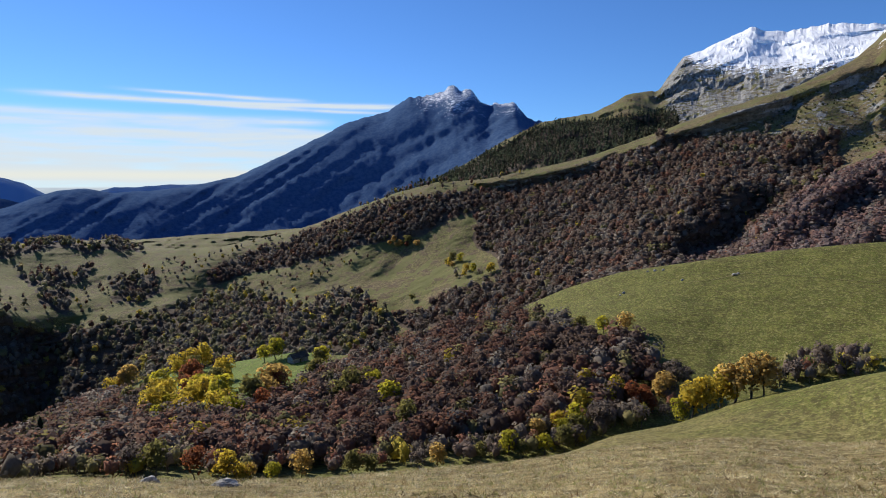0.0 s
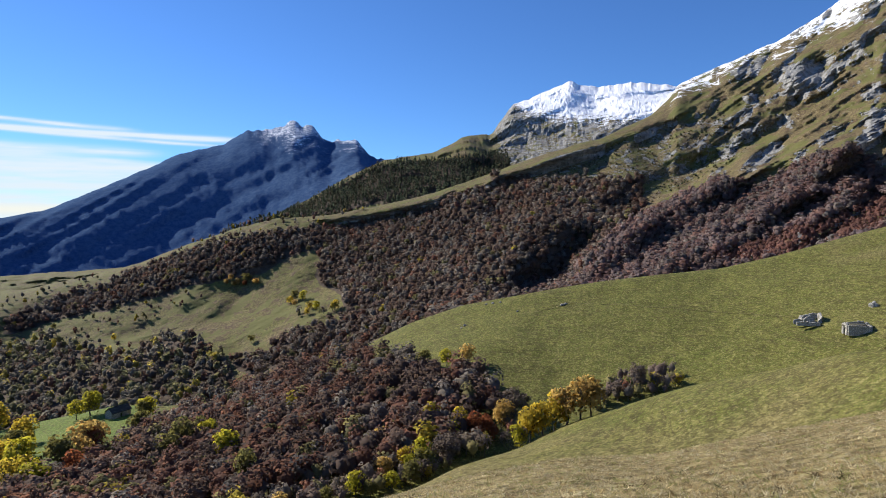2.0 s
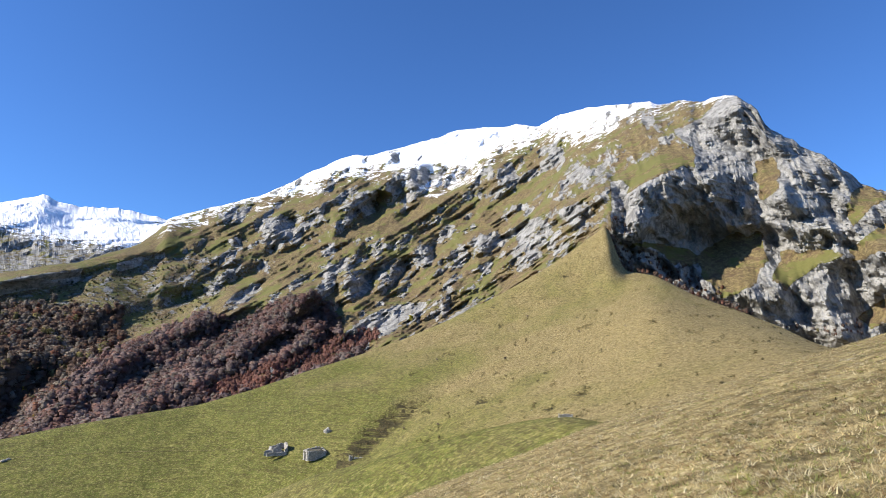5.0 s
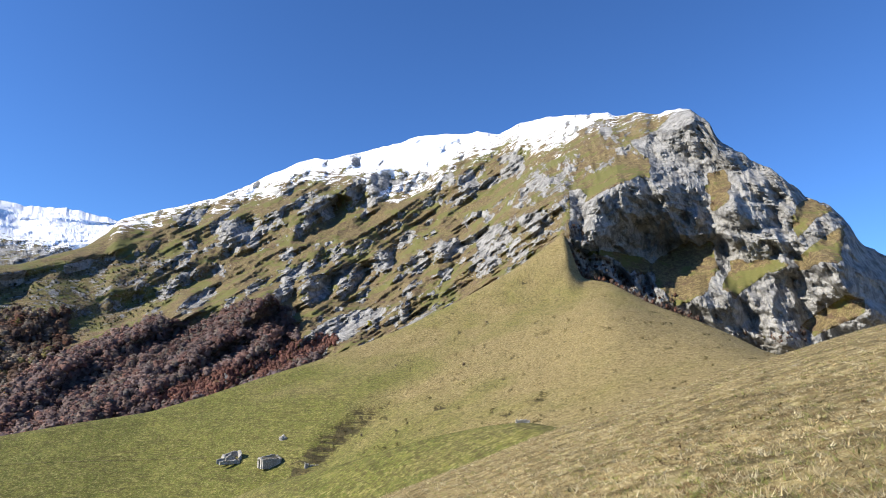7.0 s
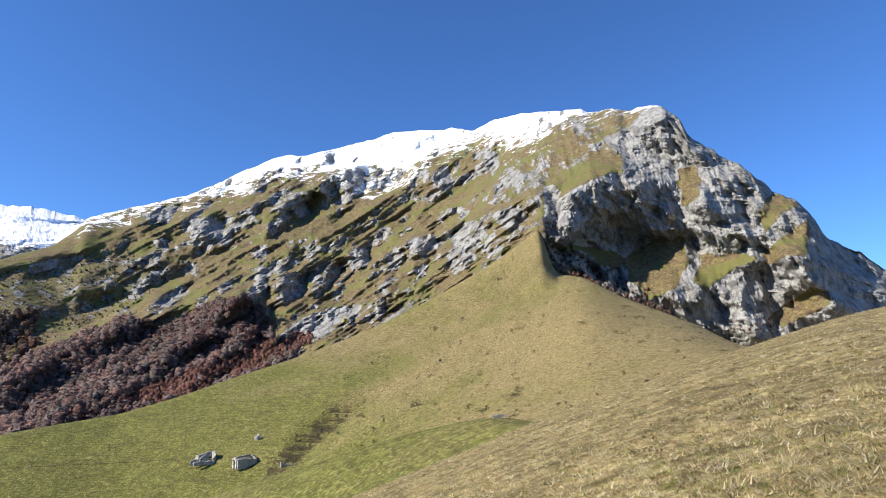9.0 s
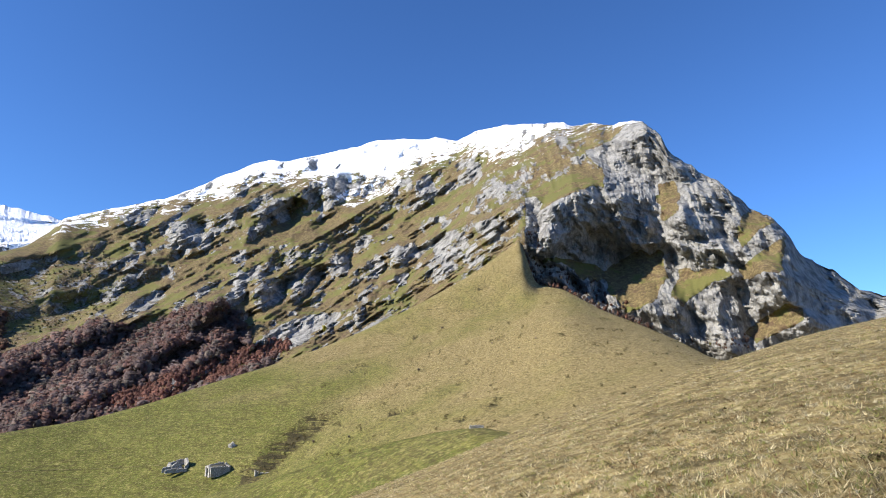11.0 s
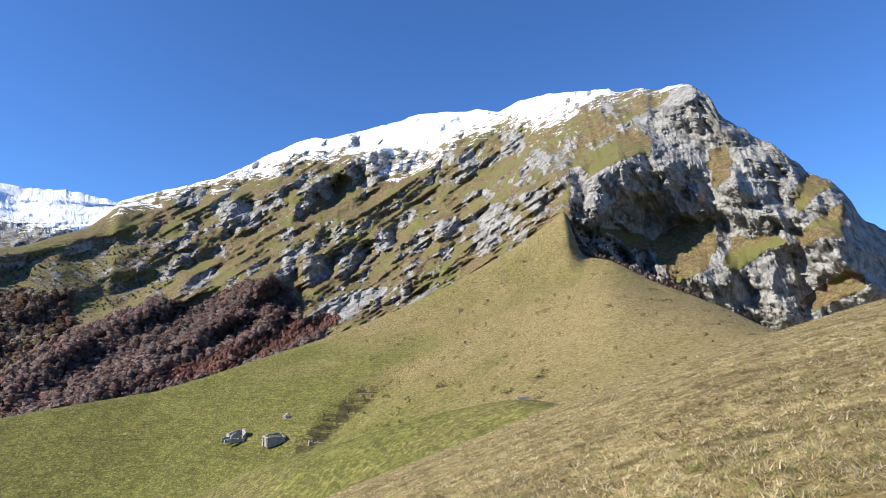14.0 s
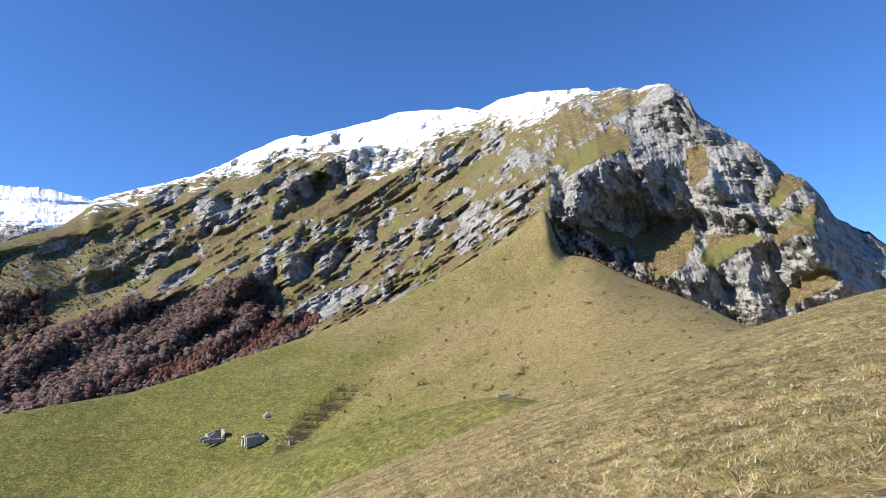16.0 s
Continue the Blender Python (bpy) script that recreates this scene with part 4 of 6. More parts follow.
END = len(RR)
ALL = (0, len(AZ))
land("ground", "dry and green autumn grass slopes of an alpine pasture", (0, START[HS] + 1), ALL, LAND_NEAR, 2)
land("ground_wooded_ridge", "mountain ridge with autumn beech woods and a rock ledge", (START[HS], START[GS] + 1), (0, col(36) + 1), LAND, 2)
land("ground_snowy_mountain", "tall mountain with dry grass, grey limestone cliffs and fresh snow", (START[HS], START[GS] + 1), (col(36), len(AZ)), LAND)
land("ground_back_ridge", "high snow-covered rock ridge behind a dark wooded hill", (START[GS], START[DS] + 1), ALL, LAND)
land("backdrop_mountain", "distant rocky peak, tinted blue for air haze, with a dusting of snow", (START[DS], END), ALL, LAND_BLUE, 2)

# ---------------------------------------------------------------- places on the land


def spot(b, e, k0, k1):
    """The place on the land on bearing b at height angle e, between two of its crests."""
    c = int(np.argmin(np.abs(AZ - b)))
    r0, r1 = START[k0], START[k1]
    el = np.maximum.accumulate(EL[r0:r1 + 1, c])
    i = min(int(np.searchsorted(el, e)), r1 - r0)
    if i == 0:
        p, q, t = r0, r0, 0.0
    else:
        p, q = r0 + i - 1, r0 + i
        t = float(np.clip((e - el[i - 1]) / max(el[i] - el[i - 1], 1e-6), 0, 1))
    a = Vector((X[p, c], Y[p, c], Z[p, c]))
    return a.lerp(Vector((X[q, c], Y[q, c], Z[q, c])), t)


def mesh_of(name, verts, faces, material, tint=None, facing=None):
    me = bpy.data.meshes.new(name)
    verts, faces = np.asarray(verts, np.float32), np.asarray(faces, np.int32)
    n = faces.shape[1]
    me.vertices.add(len(verts))
    me.vertices.foreach_set("co", verts.ravel())
    me.loops.add(faces.size)
    me.loops.foreach_set("vertex_index", faces.ravel())
    me.polygons.add(len(faces))
    me.polygons.foreach_set("loop_start", np.arange(0, faces.size, n, dtype=np.int32))
    if tint is not None:
        at = me.attributes.new("tint", "FLOAT_COLOR", "POINT")
        at.data.foreach_set("color", np.concatenate([tint, np.ones((len(tint), 1))], 1).astype(np.float32).ravel())
    if facing is not None:
        at = me.attributes.new("facing", "FLOAT_VECTOR", "POINT")
        at.data.foreach_set("vector", np.asarray(facing, np.float32).ravel())
    me.update()
    me.validate()
    me.materials.append(material)
    return me


# ---------------------------------------------------------------- trees


def leaf_material(name, base=None, thin=0.42):
    """Autumn leaves and twigs; joined woods carry each tree's own tint. Sprays shade by the way they face out of the crown."""
    m = Nodes(name, 0.85)
    n = m.noise(0.9, 3, 0.6)
    c = base if base else m.attr("tint", "Color")
    rnd = m.geo.outputs["Random Per Island"]
    c = m.mix(1.0, c, m.mix(rnd, (0.92, 0.92, 0.92), (1.08, 1.08, 1.07)), "MULTIPLY")
    twigs = m.noise(2.6, 5, 0.7)
    c = m.mix(m.ramp(twigs, 0.36, 0.6, 0.22, 0.0), c, (0.045, 0.034, 0.026))
    c = m.mix(m.ramp(n, 0.3, 0.7, 0, 0.12), c, (0.085, 0.07, 0.05))
    m.colour(c)
    turn, facing = m.node("ShaderNodeVectorTransform", 0, Vector=m.attr("facing", "Vector"))
    turn.vector_type, turn.convert_from, turn.convert_to = "NORMAL", "OBJECT", "WORLD"
    m.tree.links.new(facing, m.bsdf.inputs["Normal"])
    tr, out = m.node("ShaderNodeBsdfTranslucent", 0, Color=c)
    mx, mo = m.node("ShaderNodeMixShader", 0, Fac=thin)
    m.tree.links.new(m.bsdf.outputs[0], mx.inputs[1])
    m.tree.links.new(out, mx.inputs[2])
    m.tree.links.new(mo, m.tree.nodes["Material Output"].inputs["Surface"])
    return m.mat


def bark_material():
    m = Nodes("bark", 0.9)
    n = m.noise(3.0, 6, 0.65, (1, 1, 0.3))
    m.colour(m.mix(m.ramp(n, 0.35, 0.65), (0.049, 0.0385, 0.0315), (0.14, 0.126, 0.105)))
    m.bump(n, 0.6, 0.05)
    return m.mat


WOODS_LEAF = leaf_material("wood_leaves")
BARK = bark_material()
LEAF = {
    "gold": leaf_material("gold_leaves", (0.60, 0.44, 0.05), 0.55),
    "lemon": leaf_material("lemon_leaves", (0.46, 0.41, 0.035), 0.55),
    "amber": leaf_material("amber_leaves", (0.60, 0.40, 0.12), 0.55),
    "rust": leaf_material("rust_leaves", (0.30, 0.10, 0.04), 0.55),
    "olive": leaf_material("olive_leaves", (0.21, 0.19, 0.055), 0.55),
    "bare": leaf_material("bare_twigs", (0.21, 0.165, 0.135)),
    "fir": leaf_material("fir_needles", (0.0315, 0.0455, 0.0245)),
}


def tube(path, radii, sides=5):
    """Vertices and faces of a tapered limb along a path."""
    vs, fs = [], []
    path = [Vector(p) for p in path]
    for i, (p, r) in enumerate(zip(path, radii)):
        d = (path[min(i + 1, len(path) - 1)] - path[max(i - 1, 0)]).normalized()
        a = d.orthogonal().normalized()
        b = d.cross(a)
        for s in range(sides):
            t = 2 * math.pi * s / sides
            vs.append(p + (a * math.cos(t) + b * math.sin(t)) * r)
    for i in range(len(path) - 1):
        for s in range(sides):
            q, w = i * sides + s, i * sides + (s + 1) % sides
            fs.append((q, w, w + sides, q + sides))
    return vs, fs


def limbs(rng, h, bare=False):
    """Trunk and branching limbs of a tree h metres high; also the ends of the twigs."""
    vs, fs, ends = [], [], []

    def grow(p, d, length, r, depth):
        pts, q = [p], p
        for _ in range(3):
            d = (d + Vector((rng.uniform(-1, 1), rng.uniform(-1, 1), rng.uniform(-0.3, 0.8))) * 0.22).normalized()
            q = q + d * length / 3
            pts.append(q)
        v, f = tube(pts, [r, r * 0.85, r * 0.7, r * 0.5], 5 if depth < 2 else 3)
        base = len(vs)
        vs.extend(v)
        fs.extend([tuple(i + base for i in face) for face in f])
        if depth >= (4 if bare else 3):
            ends.append(q)
            return
        for _ in range(rng.randint(2, 3)):
            out = Vector((rng.uniform(-1, 1), rng.uniform(-1, 1), rng.uniform(0.1, 0.9))).normalized()
            grow(pts[rng.randint(2, 3)], (d * 0.6 + out * 0.75).normalized(), length * rng.uniform(0.55, 0.8), r * 0.55, depth + 1)

    grow(Vector((0, 0, -0.3)), Vector((0, 0, 1)), h * 0.36, h * 0.022, 0)
    return vs, fs, ends


def clumps(rng, centres, outwards, size, jitter=0.7):
    """Small ragged leaf sprays, each a folded pair of triangles."""
    n = len(centres)
    nrm = outwards + rng.normal(0, jitter, (n, 3))
    nrm /= np.linalg.norm(nrm, axis=1, keepdims=True) + 1e-9
    t = np.cross(nrm, rng.normal(0, 1, (n, 3)))
    t /= np.linalg.norm(t, axis=1, keepdims=True) + 1e-9
    b = np.cross(nrm, t)
    s = (size * rng.uniform(0.6, 1.3, n))[:, None]
    p = np.stack([centres - t * s * 0.6, centres - b * s * 0.5 + nrm * s * 0.2, centres + t * s * 0.7, centres + b * s * 0.55 + nrm * s * 0.2], 1)
    idx = np.arange(n)[:, None] * 4
    o = outwards / (np.linalg.norm(outwards, axis=1, keepdims=True) + 1e-9)
    way = o + nrm * 0.08 + [0, 0, 0.1]
    way /= np.linalg.norm(way, axis=1, keepdims=True) + 1e-9
    return p.reshape(-1, 3), np.concatenate([idx + [0, 1, 2], idx + [0, 2, 3]], 0), np.repeat(way, 4, axis=0)


def crown_points(rng, n, radius, low, high, lobes=7):
    """Points over a lumpy crown, and the way outwards at each."""
    c = rng.normal(0, 1, (lobes, 3))
    c /= np.linalg.norm(c, axis=1, keepdims=True)
    c *= rng.uniform(0.25, 0.50, (lobes, 1))
    c[:, 2] = rng.uniform(-0.55, 0.55, lobes)
    lr = rng.uniform(0.42, 0.58, lobes)
    k = rng.integers(0, lobes, n)
    d = rng.normal(0, 1, (n, 3))
    d /= np.linalg.norm(d, axis=1, keepdims=True)
    d[:, 2] = np.where(d[:, 2] < -0.5, -d[:, 2], d[:, 2])
    p = c[k] + d * (lr[k] * rng.uniform(0.84, 1.04, n))[:, None]
    mid, half = (low + high) / 2, (high - low) / 2
    out = d * 0.5 + p * 1.0
    return p * [radius, radius, half] + [0, 0, mid], out


def broadleaf(seed, kind, h):
    """One tree: trunk with limbs, crown of leaf sprays."""
    rng, np_rng = random.Random(seed), np.random.default_rng(seed)
    bare = kind == "bare"
    root = new("bare_tree" if bare else "tree")
    vs, fs, ends = limbs(rng, h, bare)
    top = max(v[2] for v in vs)
    vs = [v * (h * 0.93 / top) for v in vs]
    ends = np.array([e * (h * 0.93 / top) for e in ends])
    trunk = new("trunk", mesh_of("trunk", np.array([tuple(v) for v in vs]), np.array(fs), BARK))
    trunk.parent = root
    wide = h * (0.44 if not bare else 0.42)
    p, out = crown_points(np_rng, 520 if not bare else 300, wide, h * 0.06, h * 1.0, 11)
    if bare:
        pick = np_rng.integers(0, len(ends), 260)
        p = np.concatenate([p[:300], ends[pick] + np_rng.normal(0, h * 0.05, (260, 3))])
        out = np.concatenate([out[:300], np_rng.normal(0, 1, (260, 3))])
        v, f, way = clumps(np_rng, p, out, 0.055 * h, 0.6)
    else:
        v, f, way = clumps(np_rng, p, out, 0.072 * h, 0.8)
        way = way * [0.75, 0.75, 0.6] + [0, 0, 0.4]
    crown = new("crown", mesh_of("crown", v, f, LEAF[kind], None, way))
    crown.parent = root
    return root


def conifer(seed, h):
    rng = np.random.default_rng(seed)
    root = new("fir_tree")
    v, f = tube([(0, 0, -0.3), (0, 0, h * 0.5), (0, 0, h)], [h * 0.02, h * 0.012, 0.01], 6)
    trunk = new("trunk", mesh_of("trunk", np.array([tuple(q) for q in v]), np.array(f), BARK))
    trunk.parent = root
    n = 340
    z = h * (0.08 + 0.92 * rng.uniform(0, 1, n) ** 1.3)
    r = (h - z) * 0.24 * rng.uniform(0.35, 1.05, n) + 0.05
    a = rng.uniform(0, 2 * math.pi, n)
    p = np.stack([r * np.cos(a), r * np.sin(a), z - r * 0.25], 1)
    v, f, way = clumps(rng, p, np.stack([np.cos(a), np.sin(a), 0.6 + 0 * a], 1), 0.07 * h, 0.35)
    crown = new("crown", mesh_of("crown", v, f, LEAF["fir"], None, way))
    crown.parent = root
    return root


TREE_WORDS = {
    "gold": "young birch with bright golden autumn leaves", "lemon": "small tree with pale yellow-green autumn leaves",
    "amber": "birch with thinning orange-brown autumn leaves", "rust": "low tree with rust-red autumn leaves",
    "olive": "tree with fading olive-green leaves beside the wood", "bare": "leafless grey-brown tree with dense fine twigs",
    "fir": "dark green fir standing among beeches"}
TREES = """
22.8 -18.8 7.5 gold S
24.0 -18.6 7.5 gold S
25.0 -18.2 8.0 gold S
26.1 -17.7 9.0 amber S
27.4 -17.1 9.0 amber S
28.3 -16.9 8.5 amber S
21.8 -19.2 5.0 lemon S
22.1 -20.1 4.5 bare S
32.2 -15.1 9.5 bare H
30.7 -15.8 7.0 bare H
34.0 -14.7 6.0 bare H
35.5 -14.2 4.5 bare H
29.4 -16.4 6.5 bare H
21.0 -17.3 8.0 bare H
20.4 -18.5 8.0 amber H
18.4 -19.2 6.0 rust H
19.4 -19.9 5.0 rust H
17.8 -20.1 5.0 rust H
20.5 -20.4 5.0 bare H
16.2 -18.9 7.0 lemon H
15.2 -19.1 5.0 lemon H
12.8 -13.7 8.0 olive H
14.9 -13.4 7.0 lemon H
16.9 -13.3 8.0 amber H
12.8 -22.3 8.0 lemon H
11.1 -22.4 6.5 gold H
14.5 -21.4 7.0 bare H
15.7 -20.9 6.0 bare H
-20.3 -25.2 5.0 gold H
-18.8 -25.6 3.5 gold H
-18.3 -25.6 3.5 amber H
-26.1 -24.1 6.0 olive H
-22.9 -24.7 5.0 rust H
-27.6 -23.7 5.5 bare H
-16.2 -25.8 3.5 lemon H
-13.5 -26.0 5.5 amber H
-8.7 -26.1 5.0 olive H
-7.1 -26.1 4.0 olive H
-0.5 -25.6 4.5 amber H
-2.4 -25.8 4.0 bare H
3.6 -25.1 5.0 olive H
6.3 -24.4 6.5 lemon H
7.7 -24.6 4.5 olive H
9.1 -23.2 6.5 amber H
9.8 -24.2 5.5 lemon H
11.3 -22.8 6.0 lemon H
12.8 -22.9 7.0 olive H
15.0 -22.1 7.0 bare H
16.2 -18.9 6.0 lemon H
-26.3 -19.1 8.0 lemon H
-24.8 -19.8 8.0 lemon H
-23.6 -20.1 7.0 gold H
-25.5 -20.4 7.0 lemon H
-23.3 -18.2 8.0 rust H
-22.4 -18.0 8.0 rust H
-16.6 -19.4 9.0 amber H
-15.6 -19.0 9.0 rust H
-23.9 -16.2 7.0 gold H
-22.5 -16.0 7.0 olive H
-20.0 -17.2 6.0 gold H
-15.6 -15.6 7.0 olive H
-28.1 -16.8 9.0 amber H
-29.0 -17.1 9.0 gold H
-5.0 -20.7 8.0 lemon H
-3.5 -22.8 8.0 olive H
-7.2 -18.8 8.0 olive H
-11.7 -16.6 8.0 olive H
-9.9 -20.1 8.0 olive H
-34.2 -20.9 9.0 fir H
-2.1 -13.0 10.0 bare H
2.0 -8.6 9.0 gold G
3.5 -8.5 8.0 bare G
4.3 -8.3 8.0 olive G
0.3 -7.5 8.0 olive G
0.9 -7.8 8.0 amber G
-4.4 -5.9 9.0 amber G
-3.4 -5.9 9.0 rust G
-5.0 -5.7 8.0 amber G
-18.0 -8.7 9.0 olive G
-2.9 -10.9 9.0 olive G
-13.8 -9.9 9.0 gold G
56.9 3.5 6.0 lemon G
27.6 -1.3 9.0 fir G
27.1 -1.2 9.0 fir G
26.7 -1.4 8.0 fir G
28.2 -1.1 8.0 fir G
21.2 -3.0 8.0 lemon G
67.7 3.9 2.0 bare H
65.6 0.0 2.0 bare H
59.4 -0.1 1.6 bare H
63.0 0.5 1.0 bare H
72.3 2.6 1.2 bare H
76.3 3.1 1.0 bare H
56.5 -6.2 1.5 bare H
59.5 -5.8 1.2 bare H
-23.9 -15.7 9 gold H
-22.9 -15.7 10 gold H
-21.9 -15.7 11 gold H
-20.0 -17.0 10 gold H
-25.5 -18.5 9 gold H
-24.5 -19.0 10 gold H
-23.0 -19.4 10 gold H
-21.4 -19.3 10 gold H
-23.7 -19.9 8 gold H
-20.8 -20.4 9 gold H
-26.1 -19.8 10 gold H
-25.1 -18.1 11 lemon H
-22.2 -18.8 10 lemon H
-20.3 -19.8 11 lemon H
-15.6 -15.6 10 lemon H
-16.6 -15.8 8 lemon H
-6.8 -19.1 8 lemon H
-5.0 -20.7 9 lemon H
-11.4 -16.5 9 lemon H
-19.3 -20.9 8 lemon H
-22.6 -17.3 10 rust H
-23.1 -17.3 9 rust H
-16.7 -20.4 8 rust H
-27.6 -16.4 10 amber H
-16.0 -18.9 11 amber H
-16.7 -19.1 8 amber H
-15.3 -18.6 10 amber H
-28.1 -16.7 8 amber H
-20.7 -17.9 9 olive H
-26.4 -17.7 8 olive H
-21.7 -18.3 8 olive H
-17.8 -20.0 11 olive H
-8.7 -19.4 10 olive H
-27.8 -18.5 8 olive H
-12.0 -17.6 8 olive H
-4.6 -5.4 10 amber G
-4.0 -5.8 10 amber G
-2.5 -5.9 12 amber G
-3.3 -5.6 13 olive G
0.9 -7.3 13 olive G
1.6 -7.3 12 lemon G
2.8 -8.2 11 lemon G
2.2 -8.1 10 gold G
4.5 -8.2 11 gold G
0.5 -7.6 10 gold G
-2.1 -12.6 12 bare G
0.0 -12.1 10 bare G
1.1 -11.7 10 bare G
2.7 -11.3 12 bare G
4.2 -10.9 10 bare G
5.8 -10.5 12 bare G
7.4 -10.2 10 bare G
9.0 -9.8 12 bare G
10.6 -9.5 10 bare G
12.2 -9.2 12 bare G
17.5 -19.6 8.0 rust H
18.5 -19.7 7.0 rust H
20.1 -18.9 8.0 amber H
8.9 -20.2 6.0 amber H
20.8 -18.3 6.0 amber H
21.3 -17.7 7.0 bare H
15.1 -21.9 8.0 bare H
18.5 -21.3 7.0 bare H
22.0 -17.6 7.0 bare H
12.7 -23.3 6.0 bare H
15.5 -20.0 7.0 lemon H
16.1 -19.3 8.0 gold H
11.7 -23.8 7.0 olive H
"""
MASTERS = {}
for i, row in enumerate(TREES.split("\n")[1:-1]):
    b, e, h, kind, where = row.split()
    b, e, h = float(b), float(e), float(h)
    h *= 1.25 if where == "H" and b < 0 else 1.0
    p = spot(b, e, *{"S": (3, 4), "H": (5, 7), "G": (HS, GS)}[where])
    size = 10.0
    key = (kind, i % 3)
    m = pose(p.x, p.y, p.z - 0.1, 0, 0, (i * 77) % 360)
    if key not in MASTERS:
        MASTERS[key] = conifer(i, size) if kind == "fir" else broadleaf(i + 5, kind, size)
        MASTERS[key].matrix_world = m
        MASTERS[key].scale = (h / size,) * 3
        tagged(MASTERS[key], TREE_WORDS[kind], "tree", "autumn trees")
    else:
        ob = copy_thing(MASTERS[key], m)
        slim = {"gold": 0.8, "amber": 0.75}.get(kind, 0.98) if where == "S" else 1.1
        ob.scale = (h / size * slim * (0.9 + 0.05 * (i % 5)), h / size * slim * (0.9 + 0.05 * (i % 4)), h / size)

# ---------------------------------------------------------------- woods


def dome(seed, wide, high, rough):
    """The lumpy inner mass of a crown of unit height."""
    bm = bmesh.new()
    bmesh.ops.create_icosphere(bm, subdivisions=1, radius=1.0)
    d = np.array([v.co[:] for v in bm.verts])
    f = np.array([[v.index for v in q.verts] for q in bm.faces])
    bm.free()
    k = 1 + rough * fbm(d[:, 0] * 1.6 + seed, d[:, 1] * 1.6, d[:, 2] * 1.6, 3, 0.6, 7)
    k = (k * (1 - 0.18 * np.clip(-d[:, 2], 0, 1)))[:, None]
    way = d * [1, 1, 0.9] + [0, 0, 0.15]
    return d * k * [wide, wide, high / 2] + [0, 0, 0.5], f, way / np.linalg.norm(way, axis=1, keepdims=True)


def wood_tree(seed, n, conifer_like=False, flake=0.095):
    """A small tree of unit height for the joined woods."""
    rng = np.random.default_rng(seed)
    if conifer_like:
        z = rng.uniform(0.05, 1, n) ** 1.2
        r = (1.02 - z) * 0.26 * rng.uniform(0.5, 1, n)
        a = rng.uniform(0, 2 * math.pi, n)
        p = np.stack([r * np.cos(a), r * np.sin(a), z], 1)
        out = np.stack([np.cos(a), np.sin(a), 0.5 + 0 * a], 1)
        v, f, way = clumps(rng, p, out, 0.23, 0.38)
    else:
        p, out = crown_points(rng, n, 0.42, 0.0, 1.06, 7)
        v, f, way = clumps(rng, p, out, flake, 0.38)
        core, cf, cw = dome(seed % 97, 0.24, 0.66, 0.8)
        f = np.concatenate([f, cf + len(v)])
        v, way = np.concatenate([v, core]), np.concatenate([way, cw])
    way = way * [0.95, 0.95, 0.8] + [0, 0, 0.2]
    t, q = tube([(0, 0, -0.1), (0.02, 0, 0.6)], [0.02, 0.008], 3)
    q = np.array(q)
    f = np.concatenate([f, q[:, [0, 1, 2]] + len(v), q[:, [0, 2, 3]] + len(v)])
    return np.concatenate([v, np.array([tuple(w) for w in t])]), f, np.concatenate([way, np.tile([0, 0, 1.0], (len(t), 1))])


def scatter(rng, mask, gap, rows, low=-44.0, high=108.0):
    """Places where the mask lies, about one every gap metres."""
    r0, r1 = rows
    c0, c1 = col(low), col(high)
    ax, ay, az_ = X[r0:r1, c0:c1], Y[r0:r1, c0:c1], Z[r0:r1, c0:c1]
    du = np.stack([np.diff(g, axis=0)[:, :-1] for g in (ax, ay, az_)], -1)
    dv = np.stack([np.diff(g, axis=1)[:-1] for g in (ax, ay, az_)], -1)
    area = np.linalg.norm(np.cross(du, dv), axis=-1) * np.clip(mask[r0:r1, c0:c1][:-1, :-1] * 2 - 0.8, 0, 1)
    flat = area.ravel()
    n = int(flat.sum() / gap**2 * 2.2)
    pick = np.searchsorted(np.cumsum(flat), rng.uniform(0, flat.sum(), n))
    i, j = np.unravel_index(np.clip(pick, 0, len(flat) - 1), area.shape)
    u, v = rng.uniform(0, 1, n), rng.uniform(0, 1, n)
    place = [g[i, j] + (g[i + 1, j] - g[i, j]) * u + (g[i, j + 1] - g[i, j]) * v for g in (ax, ay, az_)]
    key = np.stack([np.floor(q / gap) for q in (place[0], place[1], place[2] / 1.5)], 1)
    _, keep = np.unique(key, axis=0, return_index=True)
    return np.stack(place, 1)[keep]


